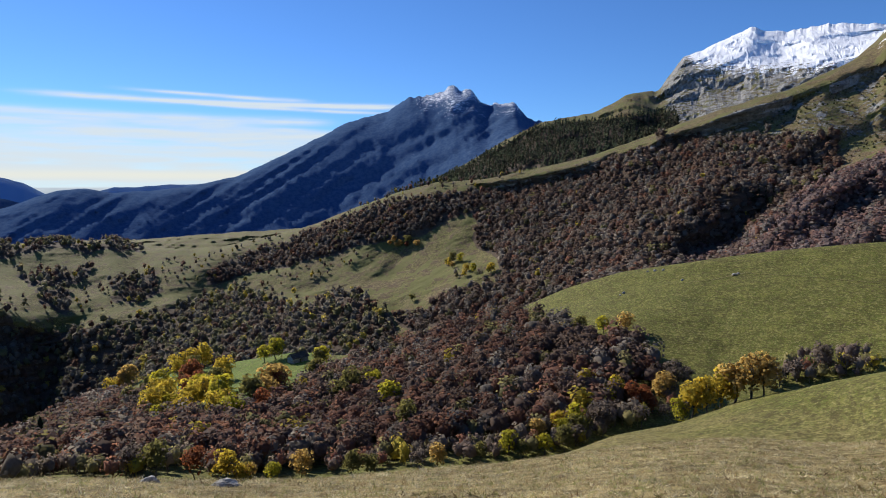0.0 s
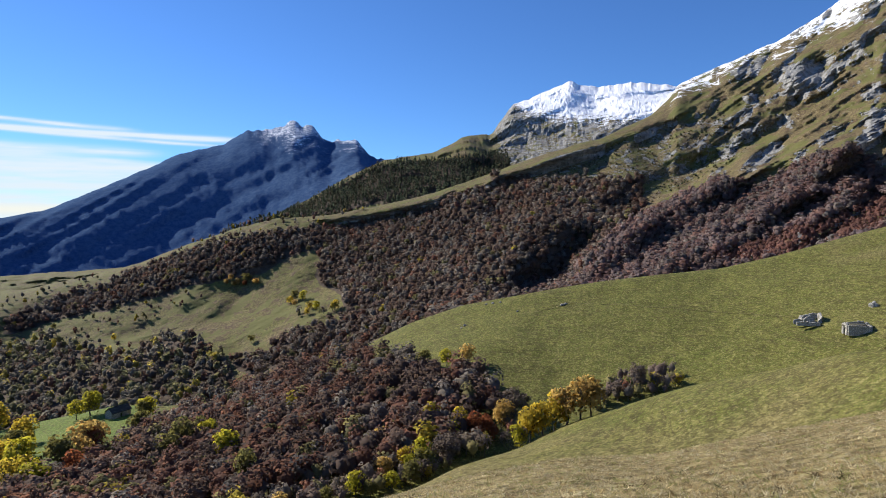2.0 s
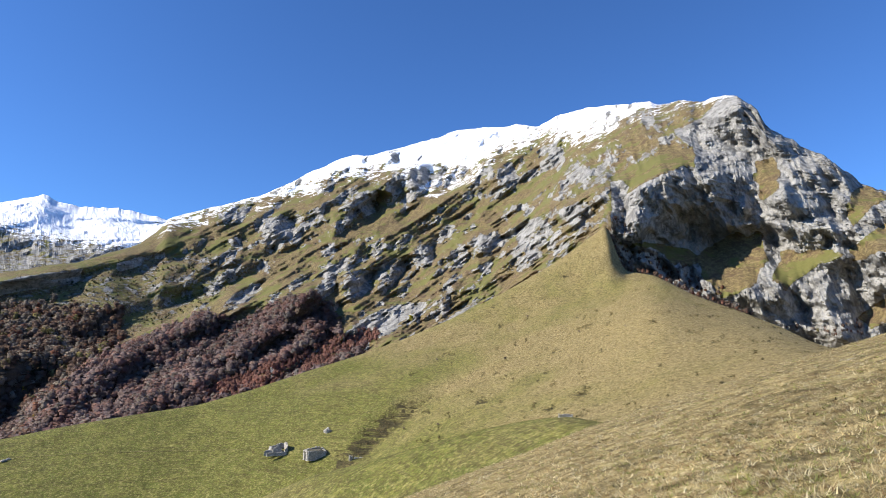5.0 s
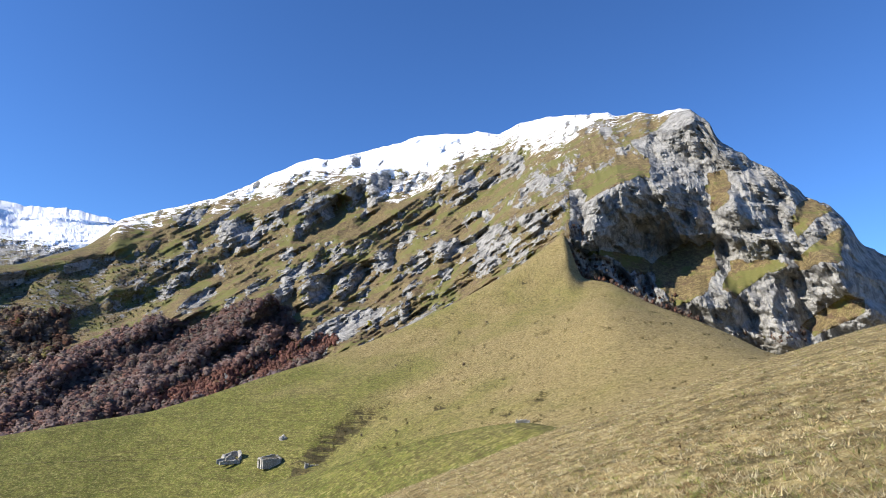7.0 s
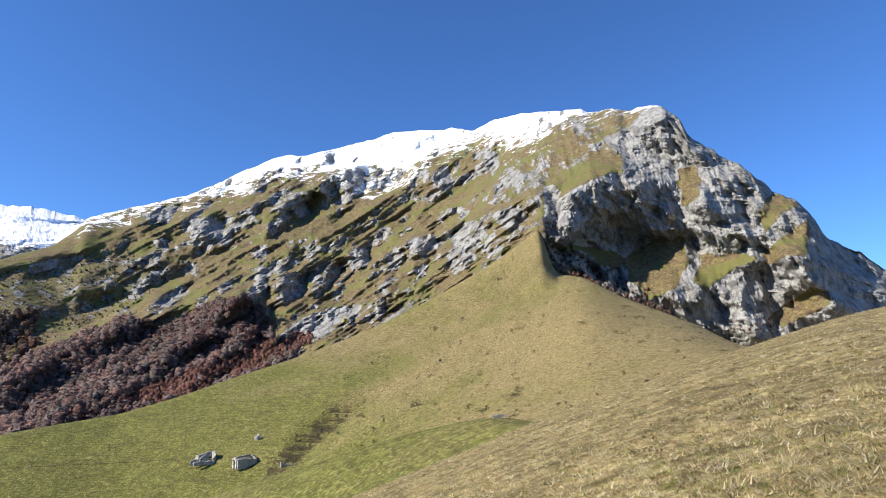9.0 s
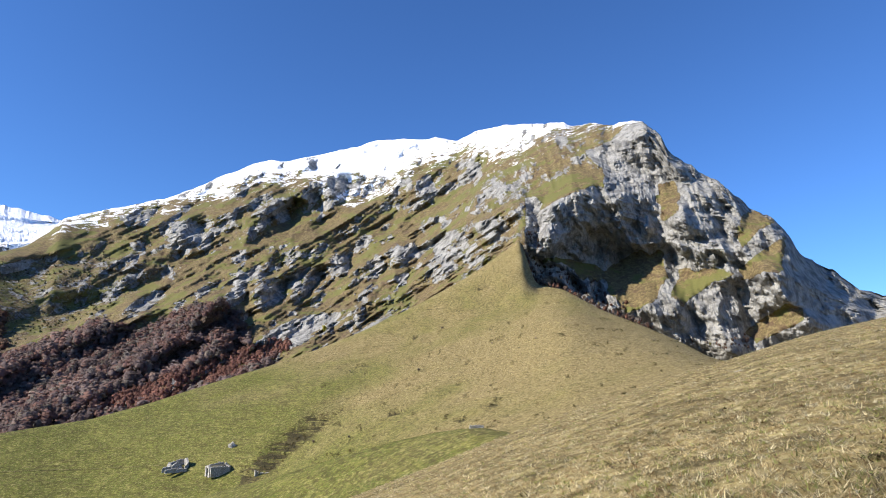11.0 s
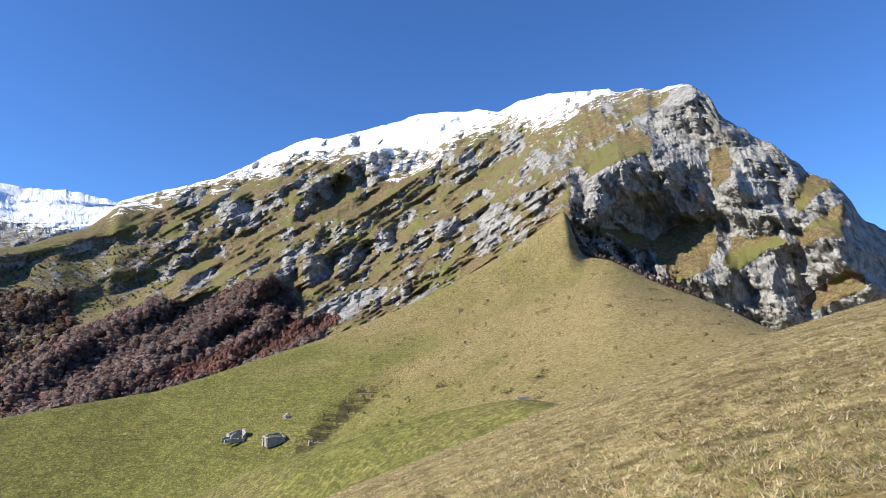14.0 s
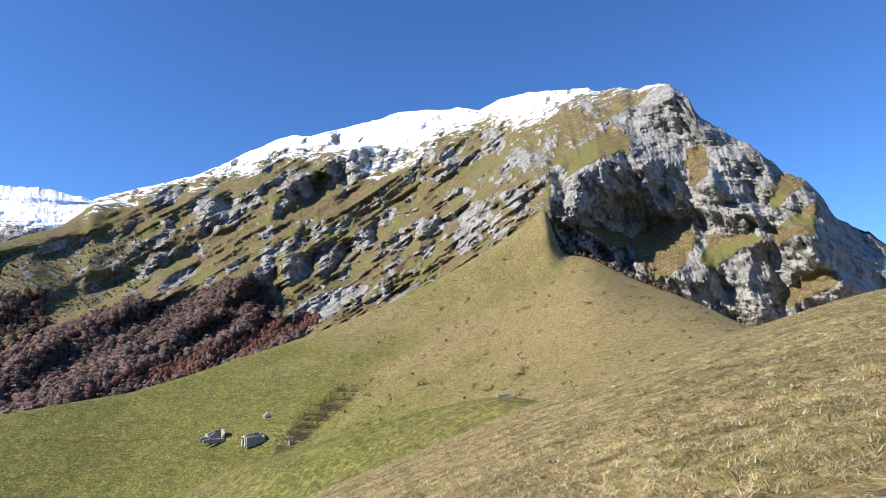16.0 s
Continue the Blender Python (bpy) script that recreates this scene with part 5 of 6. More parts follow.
def plant(name, label, places, rng, heights, shades, weights, protos, spread=(0.85, 1.2), material=None, patchy=35.0):
    """One joined wood."""
    n = len(places)
    which = rng.integers(0, len(protos), n)
    turn, hh = rng.uniform(0, 2 * math.pi, n), rng.uniform(*heights, n)
    wide = hh * rng.uniform(*spread, n)
    shade = np.array(shades)[rng.choice(len(shades), n, p=np.array(weights) / sum(weights))] * rng.uniform(0.86, 1.14, (n, 1))
    shade = shade * (1 + 0.45 * fbm(places[:, 0] / patchy, places[:, 1] / patchy, places[:, 2] / patchy, 3, 0.5, 66))[:, None]
    vs, fs, ts, ws, base = [], [], [], [], 0
    for k, (v, f, w) in enumerate(protos):
        ids = np.nonzero(which == k)[0]
        c, s = np.cos(turn[ids])[:, None], np.sin(turn[ids])[:, None]
        x = (v[:, 0] * c - v[:, 1] * s) * wide[ids, None] + places[ids, 0:1]
        y = (v[:, 0] * s + v[:, 1] * c) * wide[ids, None] + places[ids, 1:2]
        z = v[None, :, 2] * hh[ids, None] + places[ids, 2:3]
        vs.append(np.stack([x, y, z], -1).reshape(-1, 3))
        fs.append((f[None] + (np.arange(len(ids)) * len(v))[:, None, None]).reshape(-1, 3) + base)
        ts.append(np.repeat(shade[ids], len(v), axis=0))
        ws.append(np.stack([w[:, 0] * c - w[:, 1] * s, w[:, 0] * s + w[:, 1] * c, w[:, 2] + 0 * c], -1).reshape(-1, 3))
        base += len(ids) * len(v)
    me = mesh_of(name, np.concatenate(vs), np.concatenate(fs), material or WOODS_LEAF, np.concatenate(ts), np.concatenate(ws))
    return tagged(new(name, me), label, "wood", kind="stuff")


RNG = np.random.default_rng(12)
BEECH = [(0.145, 0.098, 0.076), (0.18, 0.088, 0.060), (0.195, 0.168, 0.142), (0.175, 0.154, 0.063), (0.364, 0.28, 0.035)]
SPUR = [(0.20, 0.150, 0.142), (0.215, 0.128, 0.112), (0.22, 0.188, 0.165)]
VALE = [(0.14, 0.11, 0.085), (0.15, 0.085, 0.06), (0.19, 0.175, 0.14), (0.20, 0.19, 0.09), (0.42, 0.34, 0.06)]
fine_trees = [wood_tree(100 + i, 92, False, 0.098) for i in range(9)]
mid_trees = [wood_tree(200 + i, 31, False, 0.155) for i in range(8)]
far_trees = [wood_tree(300 + i, 26, False, 0.17) for i in range(6)]
firs = [wood_tree(400 + i, 17, True) for i in range(4)]
plant("beech_wood", "dense russet-brown beech wood on the near hillside", scatter(RNG, wood_hill, 4.1, (START[5], START[7] + 4)), RNG, (5.5, 9.0), BEECH, [8, 6, 3, 1.0, 0.25], fine_trees, (1.0, 1.45))
plant("beech_wood", "dark brown mountain beech wood below a rock ledge", scatter(RNG, wood_ridge, 6.0, (START[HS], START[GS])), RNG, (6.0, 10.0), BEECH, [9, 1.5, 5, 0.7, 0.12], mid_trees, (1.1, 1.6))
plant("beech_wood", "leafless purple-brown beech wood below grassy crags", scatter(RNG, wood_spur, 4.6, (START[HS], START[GS])), RNG, (5.5, 9.5), SPUR, [8, 6, 2], mid_trees, (1.1, 1.6))
plant("mixed_wood", "mixed autumn wood around meadows on the valley side", scatter(RNG, wood_valley, 9.2, (START[HS], START[GS] + 2)), RNG, (8.0, 12.5), VALE, [4, 2, 6, 5, 1.0], far_trees, (1.0, 1.4))
plant("conifer_wood", "dark green pine wood on the hill behind", scatter(RNG, wood_conifer, 8.5, (START[GS], START[DS])), RNG, (9.0, 14.0), [(0.04, 0.055, 0.035), (0.06, 0.06, 0.04)], [3, 1], firs)
EDGE = [(0.27, 0.22, 0.17), (0.38, 0.18, 0.11), (0.32, 0.28, 0.12), (0.58, 0.46, 0.07), (0.23, 0.17, 0.14)]
plant("shrubs", "grey, rust and olive shrubs along the edge of the wood", scatter(RNG, wood_edge, 2.9, (START[5], START[7])), RNG, (3.0, 6.0), EDGE, [6, 2.5, 3, 1.0, 4], [wood_tree(600 + i, 80, False, 0.095) for i in range(5)], (0.9, 1.3))
plant("shrubs", "rust-red shrubs fringing the foot of the beech wood", scatter(RNG, fringe, 3.4, (START[HS], START[GS])), RNG, (3.5, 6.0), [(0.235, 0.115, 0.092), (0.215, 0.11, 0.088), (0.25, 0.14, 0.11)], [3, 3, 1], far_trees, (1.0, 1.4))
plant("dwarf_pines", "low dark green dwarf pines dotted over the stony slope", scatter(RNG, patch(SCRUB_SLOPE, face, 0.6), 7.5, (START[HS], START[GS])), RNG, (1.2, 3.2), [(0.06, 0.075, 0.035), (0.10, 0.10, 0.05), (0.14, 0.11, 0.06)], [4, 3, 2], far_trees, (1.2, 2.0))
plant("thicket", "leafless grey thicket in the gully below the cliffs", scatter(RNG, wood_gully, 4.2, (START[7], START[GS])), RNG, (2.0, 4.2), BEECH, [6, 2, 2, 0.3, 0.01], mid_trees)
HEATH = [(0.125, 0.108, 0.042), (0.165, 0.12, 0.055), (0.09, 0.085, 0.036), (0.21, 0.16, 0.08)]
plant("scrub", "low dark heath scrub in the hollows of the hill pasture", scatter(RNG, scrub_hill, 0.8, (START[5], START[7]), 48, 100), RNG, (0.15, 0.42), HEATH, [4, 3, 3, 1], [clumps(np.random.default_rng(640 + i), *crown_points(np.random.default_rng(660 + i), 8, 0.42, 0.0, 1.0, 5), 0.36, 0.4) for i in range(5)], (1.3, 2.6), None, 9.0)
meadow = face * (1 - wood) * (1 - snowy)
plant("meadow_trees", "scattered autumn trees and hedges on the valley meadows", scatter(RNG, meadow * smooth(waves, -0.25, 0.35) * (AA < 8), 17.0, (START[HS], START[GS])), RNG, (4.0, 9.0), BEECH, [4, 2, 4, 4, 2], far_trees)

# ---------------------------------------------------------------- grass


def tuft(seed, blades, thin=1.0):
    rng = np.random.default_rng(seed)
    a, lean = rng.uniform(0, 2 * math.pi, blades), rng.uniform(0.6, 2.4, blades)
    h = rng.uniform(0.45, 1.0, blades)
    root = rng.normal(0, 0.25, (blades, 2))
    vs, fs = [], []
    for i in range(blades):
        d = np.array([math.cos(a[i]), math.sin(a[i])])
        s = np.array([-d[1], d[0]]) * rng.uniform(0.04, 0.085) * thin
        tip = root[i] + d * lean[i] * h[i] * 0.7
        vs += [(*(root[i] - s), -0.05), (*(root[i] + s), -0.05), (*tip, h[i] * (1 - 0.36 * lean[i]))]
        fs += [(3 * i, 3 * i + 1, 3 * i + 2)]
    way = np.array([(math.cos(q) * 0.3, math.sin(q) * 0.3, 0.95) for q in np.repeat(a, 3)])
    return np.array(vs), np.array(fs), way


def grass_places(rng, n, near, away, low=-42, high=106):
    b = rng.uniform(low, high, n)
    r = near * (away / near) ** rng.uniform(0, 1, n)
    j = np.clip(np.searchsorted(AZ, b), 1, len(AZ) - 1)
    out = np.zeros((n, 3))
    for c in np.unique(j):
        m = j == c
        rr = np.hypot(X[:START[5], c], Y[:START[5], c])
        out[m, 2] = np.interp(r[m], rr, Z[:START[5], c])
    out[:, 0], out[:, 1] = r * np.sin(np.radians(b)), r * np.cos(np.radians(b))
    return out


def straw_material():
    m = Nodes("straw", 0.9)
    c = m.mix(1.0, m.attr("tint", "Color"), m.mix(m.geo.outputs["Random Per Island"], (0.75, 0.75, 0.75), (1.25, 1.25, 1.25)), "MULTIPLY")
    m.colour(c)
    tr, out = m.node("ShaderNodeBsdfTranslucent", 0, Color=c)
    mx, mo = m.node("ShaderNodeMixShader", 0, Fac=0.5)
    m.tree.links.new(m.bsdf.outputs[0], mx.inputs[1])
    m.tree.links.new(out, mx.inputs[2])
    m.tree.links.new(mo, m.tree.nodes["Material Output"].inputs["Surface"])
    return m.mat


tufts = [tuft(500 + i, 9, 0.75) for i in range(10)]
DRY = [(0.62, 0.51, 0.285), (0.49, 0.385, 0.20), (0.73, 0.64, 0.41), (0.31, 0.32, 0.105), (0.29, 0.19, 0.095)]
places = grass_places(RNG, 44000, 6.0, 50.0)
tall = grass_places(RNG, 420, 4.0, 40.0)
tall = tall[fbm(tall[:, 0] / 4, tall[:, 1] / 4, tall[:, 2] / 4, 2, 0.5, 18) > 0.15]
hummock = [tuft(540 + i, 6) for i in range(6)]
TURF = [(0.34, 0.28, 0.10), (0.22, 0.22, 0.05), (0.44, 0.37, 0.16), (0.13, 0.12, 0.034), (0.26, 0.18, 0.07)]
plant("grass_tufts", "dry straw-coloured grass tufts on the pasture slope", places, RNG, (0.05, 0.15), DRY, [5, 4, 4, 4, 2], tufts, (0.9, 1.6), straw_material(), 1.6)

spread_out = scatter(RNG, (1 - wood) * smooth(LUMP + 0.6 * fbm(X / 9, Y / 9, Z / 9, 3, 0.5, 44), -0.45, 0.3), 2.0, (START[3], START[7]), 6, 106)
plant("tall_grass", "tall pale bents standing out of the dry grass", tall, RNG, (0.2, 0.38), DRY, [3, 1, 4, 0.5, 0.5], [tuft(580 + i, 26, 0.3) for i in range(5)], (0.5, 0.9), bpy.data.materials["straw"], 2.0)
brown = grass_places(RNG, 9000, 6.0, 48.0)
brown = brown[fbm(brown[:, 0] / 3, brown[:, 1] / 3, brown[:, 2] / 1.2, 3, 0.6, 19) > 0.24]
plant("dark_tussocks", "brown withered tussocks scattered through the dry grass", brown, RNG, (0.05, 0.12), [(0.11, 0.075, 0.035), (0.16, 0.12, 0.05), (0.09, 0.085, 0.03)], [3, 2, 2], hummock, (1.6, 3.2), bpy.data.materials["straw"], 3.0)
plant("tussocks", "low tussocks of dry and green grass on the hill pasture", spread_out, RNG, (0.18, 0.42), TURF, [4, 4, 2, 3, 2], hummock, (1.2, 2.2), bpy.data.materials["straw"], 12.0)

# ---------------------------------------------------------------- sky distance
HILLS_FAR = [(-37.0, 1.1), (-35.6, 0.5), (-34.2, 0.1), (-32.8, -0.8), (-30.6, -1.0), (-28.1, -0.2), (-26.1, -0.2), (-23.9, 0.0), (-21.7, 0.0), (-18.4, -0.4)]


def backdrop_hills():
    """Low hills on the edge of the plain, coloured with the blue of haze."""
    b = np.arange(-60, -14, 0.1)
    e = np.interp(b, *zip(*HILLS_FAR)) + 0.08 * fbm(b / 1.5, 0 * b, 0 * b, 4, 0.55, 71)
    rings = []
    for r, de in ((4350, -1.6), (4420, -0.6), (4480, 0.0), (4540, -0.7)):
        rings.append(np.stack([r * np.sin(np.radians(b)), r * np.cos(np.radians(b)), height(r, e + de)], 1))
    n = len(b)
    idx = np.arange(n * 4).reshape(4, n)
    f = np.stack([idx[:-1, :-1], idx[:-1, 1:], idx[1:, 1:], idx[1:, :-1]], -1).reshape(-1, 4)
    m = Nodes("hazy_hills")
    # both blues stand for distance haze, put into the base colour
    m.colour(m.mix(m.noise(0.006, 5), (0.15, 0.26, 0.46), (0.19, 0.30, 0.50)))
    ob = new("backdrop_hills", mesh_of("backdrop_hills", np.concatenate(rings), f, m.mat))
    tagged(ob, "low hills at the horizon with haze painted on as pale blue", "hills", kind="structure")


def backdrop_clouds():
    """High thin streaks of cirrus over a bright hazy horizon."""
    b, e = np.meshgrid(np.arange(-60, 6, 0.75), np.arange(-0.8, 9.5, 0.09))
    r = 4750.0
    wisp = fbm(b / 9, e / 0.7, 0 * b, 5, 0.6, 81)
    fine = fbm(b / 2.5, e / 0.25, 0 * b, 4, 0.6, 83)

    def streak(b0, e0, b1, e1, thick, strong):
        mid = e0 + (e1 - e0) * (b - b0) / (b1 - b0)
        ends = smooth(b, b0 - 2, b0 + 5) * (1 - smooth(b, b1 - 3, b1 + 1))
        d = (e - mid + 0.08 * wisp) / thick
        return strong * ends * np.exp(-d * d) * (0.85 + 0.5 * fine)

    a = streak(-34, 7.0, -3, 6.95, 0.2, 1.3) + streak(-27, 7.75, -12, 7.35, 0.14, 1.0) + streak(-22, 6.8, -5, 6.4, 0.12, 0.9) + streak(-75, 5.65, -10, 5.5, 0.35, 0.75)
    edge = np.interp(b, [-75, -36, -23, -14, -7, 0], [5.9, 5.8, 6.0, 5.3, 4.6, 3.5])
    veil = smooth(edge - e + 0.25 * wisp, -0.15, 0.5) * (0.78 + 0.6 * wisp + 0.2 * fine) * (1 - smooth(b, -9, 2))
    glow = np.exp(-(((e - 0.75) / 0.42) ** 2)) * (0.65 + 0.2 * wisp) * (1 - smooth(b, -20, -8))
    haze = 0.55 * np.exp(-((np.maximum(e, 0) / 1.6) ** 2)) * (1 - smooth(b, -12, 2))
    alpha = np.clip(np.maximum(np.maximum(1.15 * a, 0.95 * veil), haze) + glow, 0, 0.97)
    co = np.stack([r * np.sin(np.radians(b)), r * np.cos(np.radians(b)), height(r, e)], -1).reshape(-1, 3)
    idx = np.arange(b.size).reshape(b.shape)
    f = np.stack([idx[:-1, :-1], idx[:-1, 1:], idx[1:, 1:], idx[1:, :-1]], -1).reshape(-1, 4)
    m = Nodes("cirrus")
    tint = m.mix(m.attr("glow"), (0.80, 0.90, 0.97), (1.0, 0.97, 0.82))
    # the sheet emits the brightness of sunlit cloud and horizon haze itself
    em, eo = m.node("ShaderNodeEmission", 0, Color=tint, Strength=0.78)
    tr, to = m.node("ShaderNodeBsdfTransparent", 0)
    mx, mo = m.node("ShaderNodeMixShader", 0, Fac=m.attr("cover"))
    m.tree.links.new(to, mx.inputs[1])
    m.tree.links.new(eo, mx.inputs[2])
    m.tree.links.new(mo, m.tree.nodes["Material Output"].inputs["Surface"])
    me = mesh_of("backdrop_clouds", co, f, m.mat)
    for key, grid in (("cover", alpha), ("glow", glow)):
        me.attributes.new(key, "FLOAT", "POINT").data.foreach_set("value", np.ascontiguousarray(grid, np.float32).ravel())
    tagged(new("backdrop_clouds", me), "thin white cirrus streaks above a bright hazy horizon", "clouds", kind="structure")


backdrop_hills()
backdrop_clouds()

# ---------------------------------------------------------------- huts and stones


def stone_material(name, a, b):
    m = Nodes(name, 0.9)
    cells, _ = m.node("ShaderNodeTexVoronoi", 0, Vector=m.pos, Scale=3.2)
    n = m.noise(5.0, 6, 0.65)
    c = m.mix(m.ramp(n, 0.3, 0.7), a, b)
    c = m.mix(m.ramp(cells.outputs["Distance"], 0.25, 0.55, 0, 0.55), c, (0.10, 0.095, 0.085))
    c = m.mix(m.ramp(m.noise(0.8, 4), 0.5, 0.7, 0, 0.5), c, (0.20, 0.19, 0.13))
    m.colour(c)
    m.bump(m.math("ADD", n, m.math("MULTIPLY", cells.outputs["Distance"], -1.5)), 0.8, 0.12)
    return m.mat


STONE = stone_material("dry_stone", (0.40, 0.37, 0.32), (0.70, 0.665, 0.59))
PALE = stone_material("pale_limestone", (0.385, 0.357, 0.308), (0.56, 0.532, 0.476))
EARTH = stone_material("rubble_and_turf", (0.091, 0.0805, 0.042), (0.182, 0.161, 0.098))
SLATE = stone_material("dark_roof_slabs", (0.035, 0.0266, 0.0196), (0.077, 0.0595, 0.0455))


def wall_run(name, parent, p0, p1, thick, tops, seed, material=STONE, opening=None):
    """A dry-stone wall with a ragged top; opening: start, end and height of a doorway along it."""
    rng = np.random.default_rng(seed)
    p0, p1 = np.array(p0, float), np.array(p1, float)
    length = np.linalg.norm(p1 - p0)
    d = (p1 - p0) / length
    side = np.array([-d[1], d[0]]) * thick / 2
    n = max(3, int(length / 0.35))
    bm = bmesh.new()
    at = np.linspace(0, length, n + 1)
    high = np.interp(at / length, np.linspace(0, 1, len(tops)), tops) + rng.uniform(-0.13, 0.13, n + 1)

    def block(s0, s1, z0, z1a, z1b):
        vs = []
        for s, z1 in ((s0, z1a), (s1, z1b)):
            for k in (-1, 1):
                for z in (z0, z1):
                    q = p0 + d * s + side * k * (1 if z == z1 else 1.12) + rng.uniform(-0.03, 0.03, 2)
                    vs.append(bm.verts.new((q[0], q[1], z)))
        a, b_, c, e, f_, g, h, i = vs
        for quad in ((a, b_, g, f_), (c, h, i, e), (b_, e, i, g), (a, f_, h, c), (a, c, e, b_), (f_, g, i, h)):
            bm.faces.new(quad)

    for k in range(n):
        z0 = -0.6
        if opening and opening[0] < (at[k] + at[k + 1]) / 2 < opening[1]:
            z0 = opening[2]
            if high[k] < z0 + 0.1 or high[k + 1] < z0 + 0.1:
                continue
        block(at[k], at[k + 1], z0, high[k], high[k + 1])
    bmesh.ops.recalc_face_normals(bm, faces=bm.faces)
    me = bpy.data.meshes.new(name)
    bm.to_mesh(me)
    bm.free()
    me.materials.append(material)
    ob = new(name, me)
    ob.parent = parent
    return ob


def lump(name, size, seed, material, parent=None, detail=3):
    """A weathered boulder or heap."""
    bm = bmesh.new()
    bmesh.ops.create_icosphere(bm, subdivisions=detail, radius=0.5)
    noise_off = Vector((seed * 3.7, seed * 1.3, seed * 7.1))
    for v in bm.verts:
        k = 1 + 0.45 * noise.noise(v.co * 2.2 + noise_off) + 0.22 * noise.noise(v.co * 5.5 + noise_off)
        v.co = Vector((v.co.x * size[0], v.co.y * size[1], v.co.z * size[2])) * k
    me = bpy.data.meshes.new(name)
    bm.to_mesh(me)
    bm.free()
    me.materials.append(material)
    ob = new(name, me)
    ob.parent = parent
    return ob


def set_down(ob, b, e, k0, k1, turn=0.0, sink=0.0):
    """Stands a thing on the land; its own y points away from the viewpoint, then turned."""
    p = spot(b, e, k0, k1)
    ob.matrix_world = pose(p.x, p.y, p.z - sink, 0, 0, -b + turn)
    return ob


def long_hut():
    root = new("stone_hut")
    wall_run("side_wall", root, (-3.2, -1.9), (3.2, -1.9), 0.5, (2.4, 2.5, 2.35, 2.2), 1)
    wall_run("side_wall", root, (-3.2, 1.9), (3.2, 1.9), 0.5, (2.5, 2.9, 3.1, 2.6), 2)
    wall_run("end_wall", root, (-3.2, -1.63), (-3.2, 1.63), 0.5, (2.45, 3.0, 2.5), 3, opening=(1.2, 2.1, 1.7))
    wall_run("end_wall", root, (3.2, -1.63), (3.2, 1.63), 0.5, (2.1, 2.7, 3.0), 4)
    heap = lump("fallen_roof", (6.6, 3.8, 1.3), 3, EARTH, root)
    heap.location = (0, 0, 2.0)
    for i, (x, y, z) in enumerate(((1.2, 1.7, 3.15), (2.1, 1.6, 3.1), (2.9, 0.6, 2.9))):
        st = lump("loose_stone", (0.9, 0.7, 0.6), 10 + i, PALE, root, 2)
        st.location = (x, y, z)
    return tagged(root, "long roofless stone hut with a pale lit gable on the meadow", "hut")


def ruined_hut():
    root = new("ruined_hut")
    wall_run("front_wall", root, (-2.8, -1.8), (2.6, -1.8), 0.5, (1.2, 2.2, 2.6, 1.2, 0.9, 2.4), 11, opening=(3.1, 4.3, 1.6))
    wall_run("back_wall", root, (-2.8, 1.8), (2.6, 1.8), 0.5, (1.6, 2.2, 2.4, 3.0, 2.8), 12)
    wall_run("end_wall", root, (-2.8, -1.5), (-2.8, 1.5), 0.5, (1.3, 2.4, 1.5), 13)
    wall_run("end_wall", root, (2.6, -1.5), (2.6, 1.5), 0.5, (2.4, 3.3, 2.7), 14)
    wall_run("yard_wall", root, (-5.4, -0.8), (-3.1, -1.4), 0.6, (0.7, 1.3, 1.1), 15)
    wall_run("yard_wall", root, (-5.2, -3.2), (1.5, -3.6), 0.7, (0.5, 0.8, 0.5, 0.6), 16)
    heap = lump("rubble", (4.4, 2.8, 1.2), 5, EARTH, root)
    heap.location = (0, 0, 0.4)
    return tagged(root, "ruined stone hut with broken grey walls and no roof", "hut")


def barn():
    root = new("barn")
    wall_run("side_wall", root, (-4.5, -2.6), (4.5, -2.6), 0.5, (2.6, 2.6), 21, opening=(3.5, 4.6, 2.0))
    wall_run("side_wall", root, (-4.5, 2.6), (4.5, 2.6), 0.5, (2.6, 2.6), 22)
    wall_run("end_wall", root, (-4.5, -2.3), (-4.5, 2.3), 0.5, (2.6, 4.4, 2.6), 23)
    wall_run("end_wall", root, (4.5, -2.3), (4.5, 2.3), 0.5, (2.6, 4.4, 2.6), 24)
    for sgn in (-1, 1):
        bm = bmesh.new()
        for j in range(6):
            for i in range(14):
                x, t = -5.0 + i * 0.72, j / 6
                y0, z0 = sgn * (3.2 - 3.2 * t), 2.5 + 2.3 * t
                y1, z1 = sgn * (3.2 - 3.2 * (t + 0.19)), 2.5 + 2.3 * (t + 0.19) + 0.02
                lift = 0.05 + 0.03 * ((i * 7 + j * 3) % 4) / 4
                lo = [bm.verts.new(q) for q in ((x, y0, z0), (x + 0.7, y0, z0), (x + 0.7, y1, z1), (x, y1, z1))]
                hi = [bm.verts.new(v.co + Vector((0, 0, lift + 0.06))) for v in lo]
                bm.faces.new(hi)
                for k in range(4):
                    bm.faces.new((lo[k], lo[(k + 1) % 4], hi[(k + 1) % 4], hi[k]))
        bmesh.ops.recalc_face_normals(bm, faces=bm.faces)
        me = bpy.data.meshes.new("roof")
        bm.to_mesh(me)
        bm.free()
        me.materials.append(SLATE)
        ob = new("roof", me)
        ob.parent = root
    return tagged(root, "stone barn with a dark slab roof beside a bright meadow", "barn")


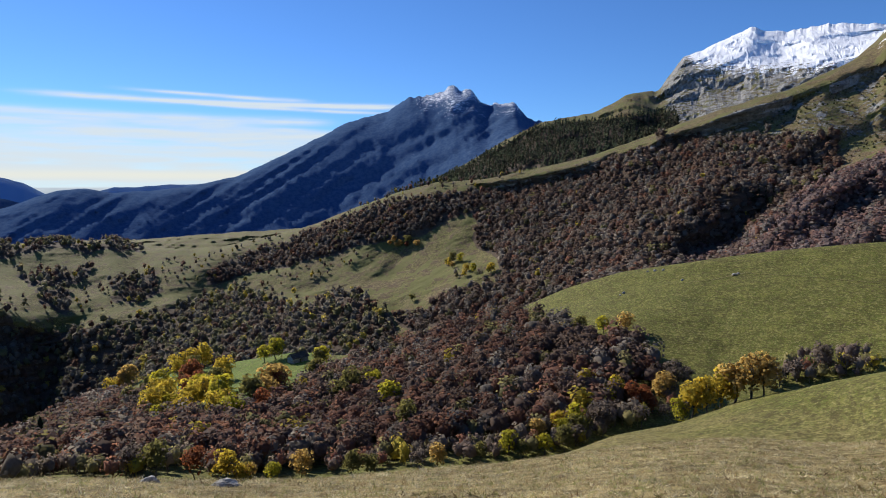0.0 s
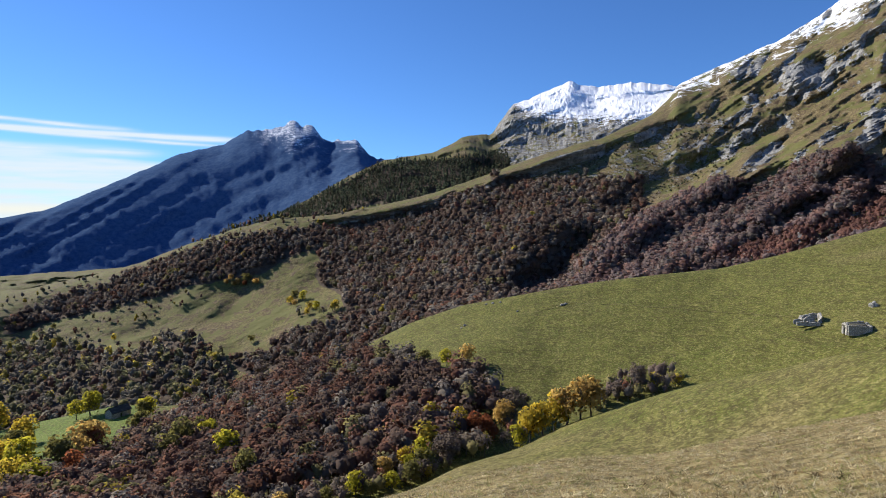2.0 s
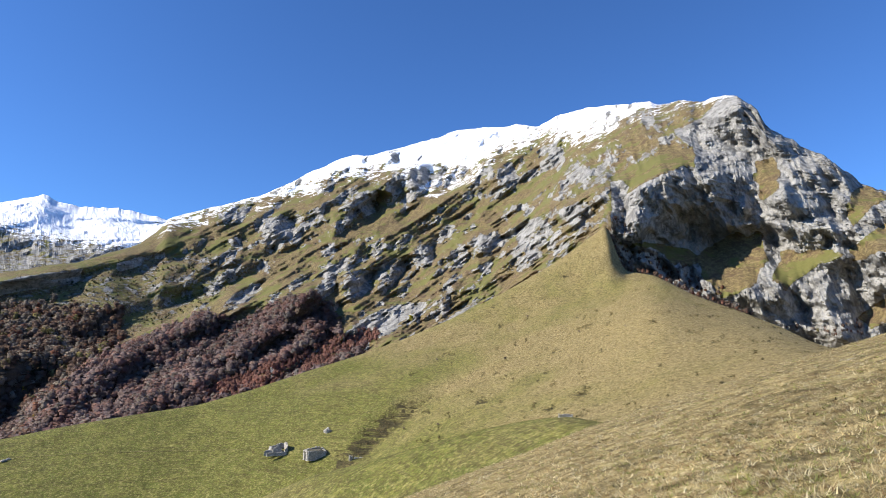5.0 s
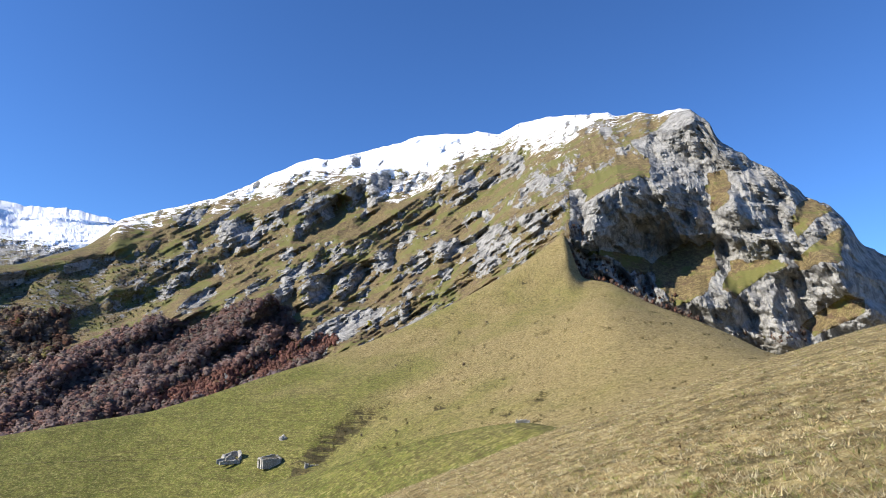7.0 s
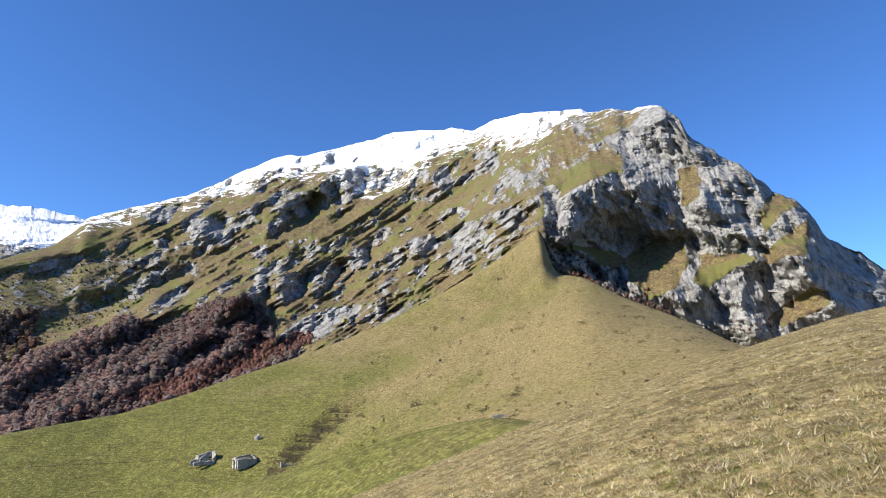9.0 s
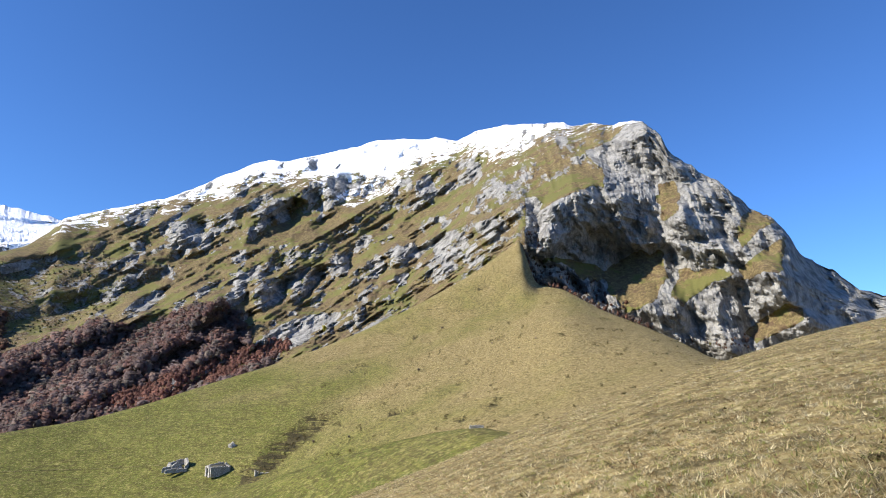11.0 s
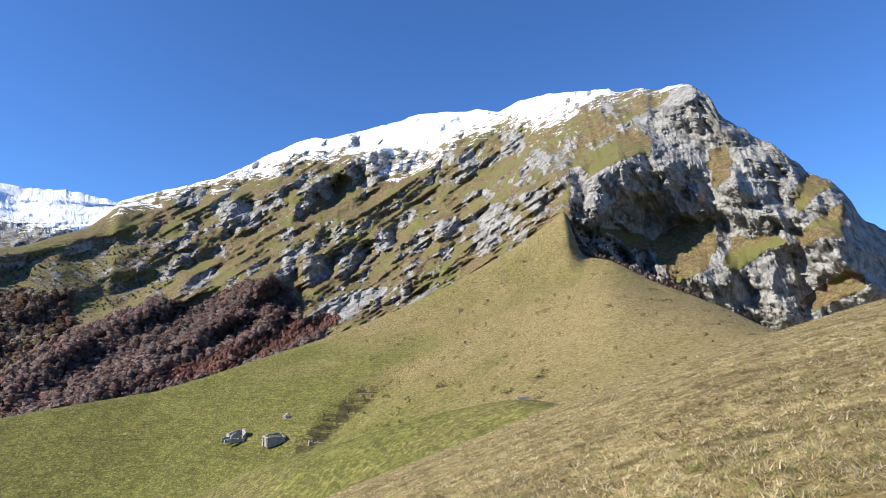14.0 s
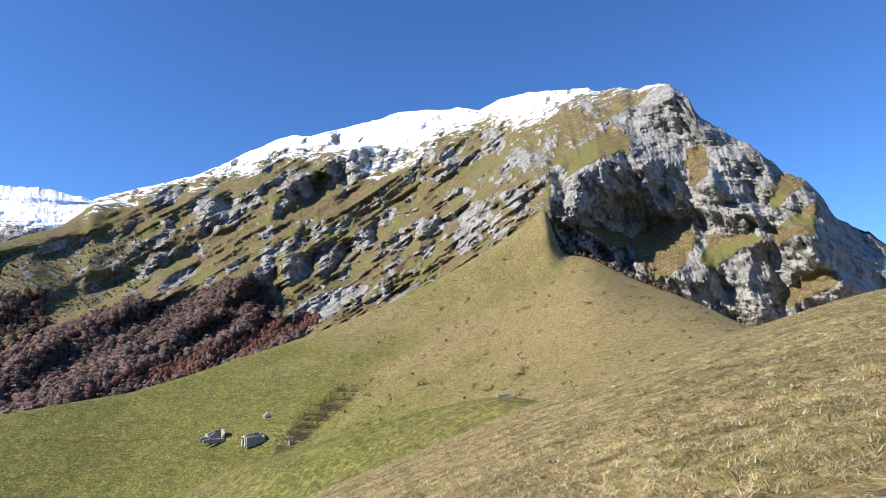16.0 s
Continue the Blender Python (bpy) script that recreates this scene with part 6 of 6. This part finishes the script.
def trough():
    root = new("stone_trough")
    for y in (-0.35, 0.35):
        wall_run("side_wall", root, (-0.9, y), (0.9, y), 0.16, (0.42, 0.45), 31, PALE)
    for x in (-0.9, 0.9):
        wall_run("end_wall", root, (x, -0.26), (x, 0.26), 0.16, (0.42, 0.42), 32, PALE)
    base = lump("base_slab", (2.0, 0.9, 0.25), 6, STONE, root, 2)
    base.location = (0, 0, 0.05)
    return tagged(root, "small pale stone trough beside a grass path", "trough")


set_down(long_hut(), 48.7, -8.4, 5, 7, 24, 0.1)
set_down(ruined_hut(), 45.6, -7.9, 5, 7, 20, 0.1)
set_down(barn(), -13.6, -15.9, 5, 7, 35, 0.2)
set_down(trough(), 70.9, -4.8, 3, 4, 10, 0.05)
fallen = new("ruined_wall")
wall_run("wall_stub", fallen, (-2.2, 0), (-1.2, 0.3), 0.8, (1.2, 0.9), 41)
wall_run("wall_stub", fallen, (-0.6, 0.6), (2.6, 0.9), 0.7, (0.5, 0.3, 0.5), 42)
wall_run("wall_stub", fallen, (-1.4, 3.4), (3.0, 3.8), 0.7, (0.4, 0.6, 0.5, 0.3), 43)
tagged(fallen, "low broken remains of a dry-stone wall in a hollow", "wall")
set_down(fallen, 52.3, -8.6, 5, 7)
big = tagged(lump("boulder", (2.6, 2.2, 2.1), 7, STONE), "grey boulder on the hill meadow above the huts", "boulder")
set_down(big, 49.7, -6.3, 5, 7, 0, -0.3)
# pale stones stand in for white, sheep-like dots on the hillside
for i, (b, e, size) in enumerate(((25.6, -7.6, 1.4), (25.9, -7.5, 1.1), (21.5, -8.3, 1.0), (16.6, -9.7, 1.3), (16.3, -9.9, 0.9), (19.2, -7.6, 1.2), (19.9, -7.5, 1.0), (18.6, -7.7, 0.9))):
    st = tagged(lump("pale_speck", (size * 1.4, size, size * 0.8), 20 + i, PALE, None, 2), "small pale stone standing in for a white dot on the green hillside", "boulder", "pale boulders")
    set_down(st, b, e, 5, 7, 30 * i, -0.1)
for i, (b, e, size) in enumerate(((-20.5, -25.6, 0.55), (-26.6, -24.3, 0.4))):
    st = tagged(lump("field_stone", (size * 1.6, size, size * 0.9), 40 + i, STONE), "weathered grey stone lying in dry grass", "stone", "field stones")
    set_down(st, b, e, 1, 2, 25 * i, 0.1)


def trail(name, label, points, k0, k1, wide, a, b):
    """A trodden strip along the ground."""
    pts = []
    for (b0, e0), (b1, e1) in zip(points[:-1], points[1:]):
        n = max(2, int(abs(b1 - b0) / 0.25), int(abs(e1 - e0) / 0.1))
        pts += [spot(b0 + (b1 - b0) * i / n, e0 + (e1 - e0) * i / n, k0, k1) for i in range(n)]
    vs = []
    for i, p in enumerate(pts):
        d = (pts[min(i + 1, len(pts) - 1)] - pts[max(i - 1, 0)]).normalized()
        s = d.cross(Vector((0, 0, 1))).normalized() * wide * (0.4 + 0.25 * noise.noise(p * 0.3))
        vs += [tuple(p - s + Vector((0, 0, 0.07))), tuple(p + s + Vector((0, 0, 0.07)))]
    f = [(2 * i, 2 * i + 1, 2 * i + 3, 2 * i + 2) for i in range(len(pts) - 1)]
    m = Nodes(name)
    m.colour(m.mix(m.ramp(m.noise(1.5, 6, 0.7), 0.35, 0.65), a, b))
    tagged(new(name, mesh_of(name, np.array(vs), np.array(f), m.mat)), label, "path", kind="structure")


TRAIL_HILL = [(20.0, -8.8), (23.6, -8.2), (26.4, -7.4), (32.3, -7.4), (39.5, -7.6), (44.8, -7.6)]
TRAIL_SHOULDER = [(56.6, -7.7), (59.5, -6.7), (64.6, -5.6), (68.1, -5.0), (70.4, -4.8)]
trail("pavement_trail_hill", "narrow trodden path across the hill meadow", TRAIL_HILL, 5, 7, 0.6, (0.24, 0.21, 0.09), (0.34, 0.29, 0.14))
trail("pavement_trail_shoulder", "pale grassy path along the shoulder", TRAIL_SHOULDER, 3, 4, 0.7, (0.42, 0.36, 0.19), (0.55, 0.48, 0.28))
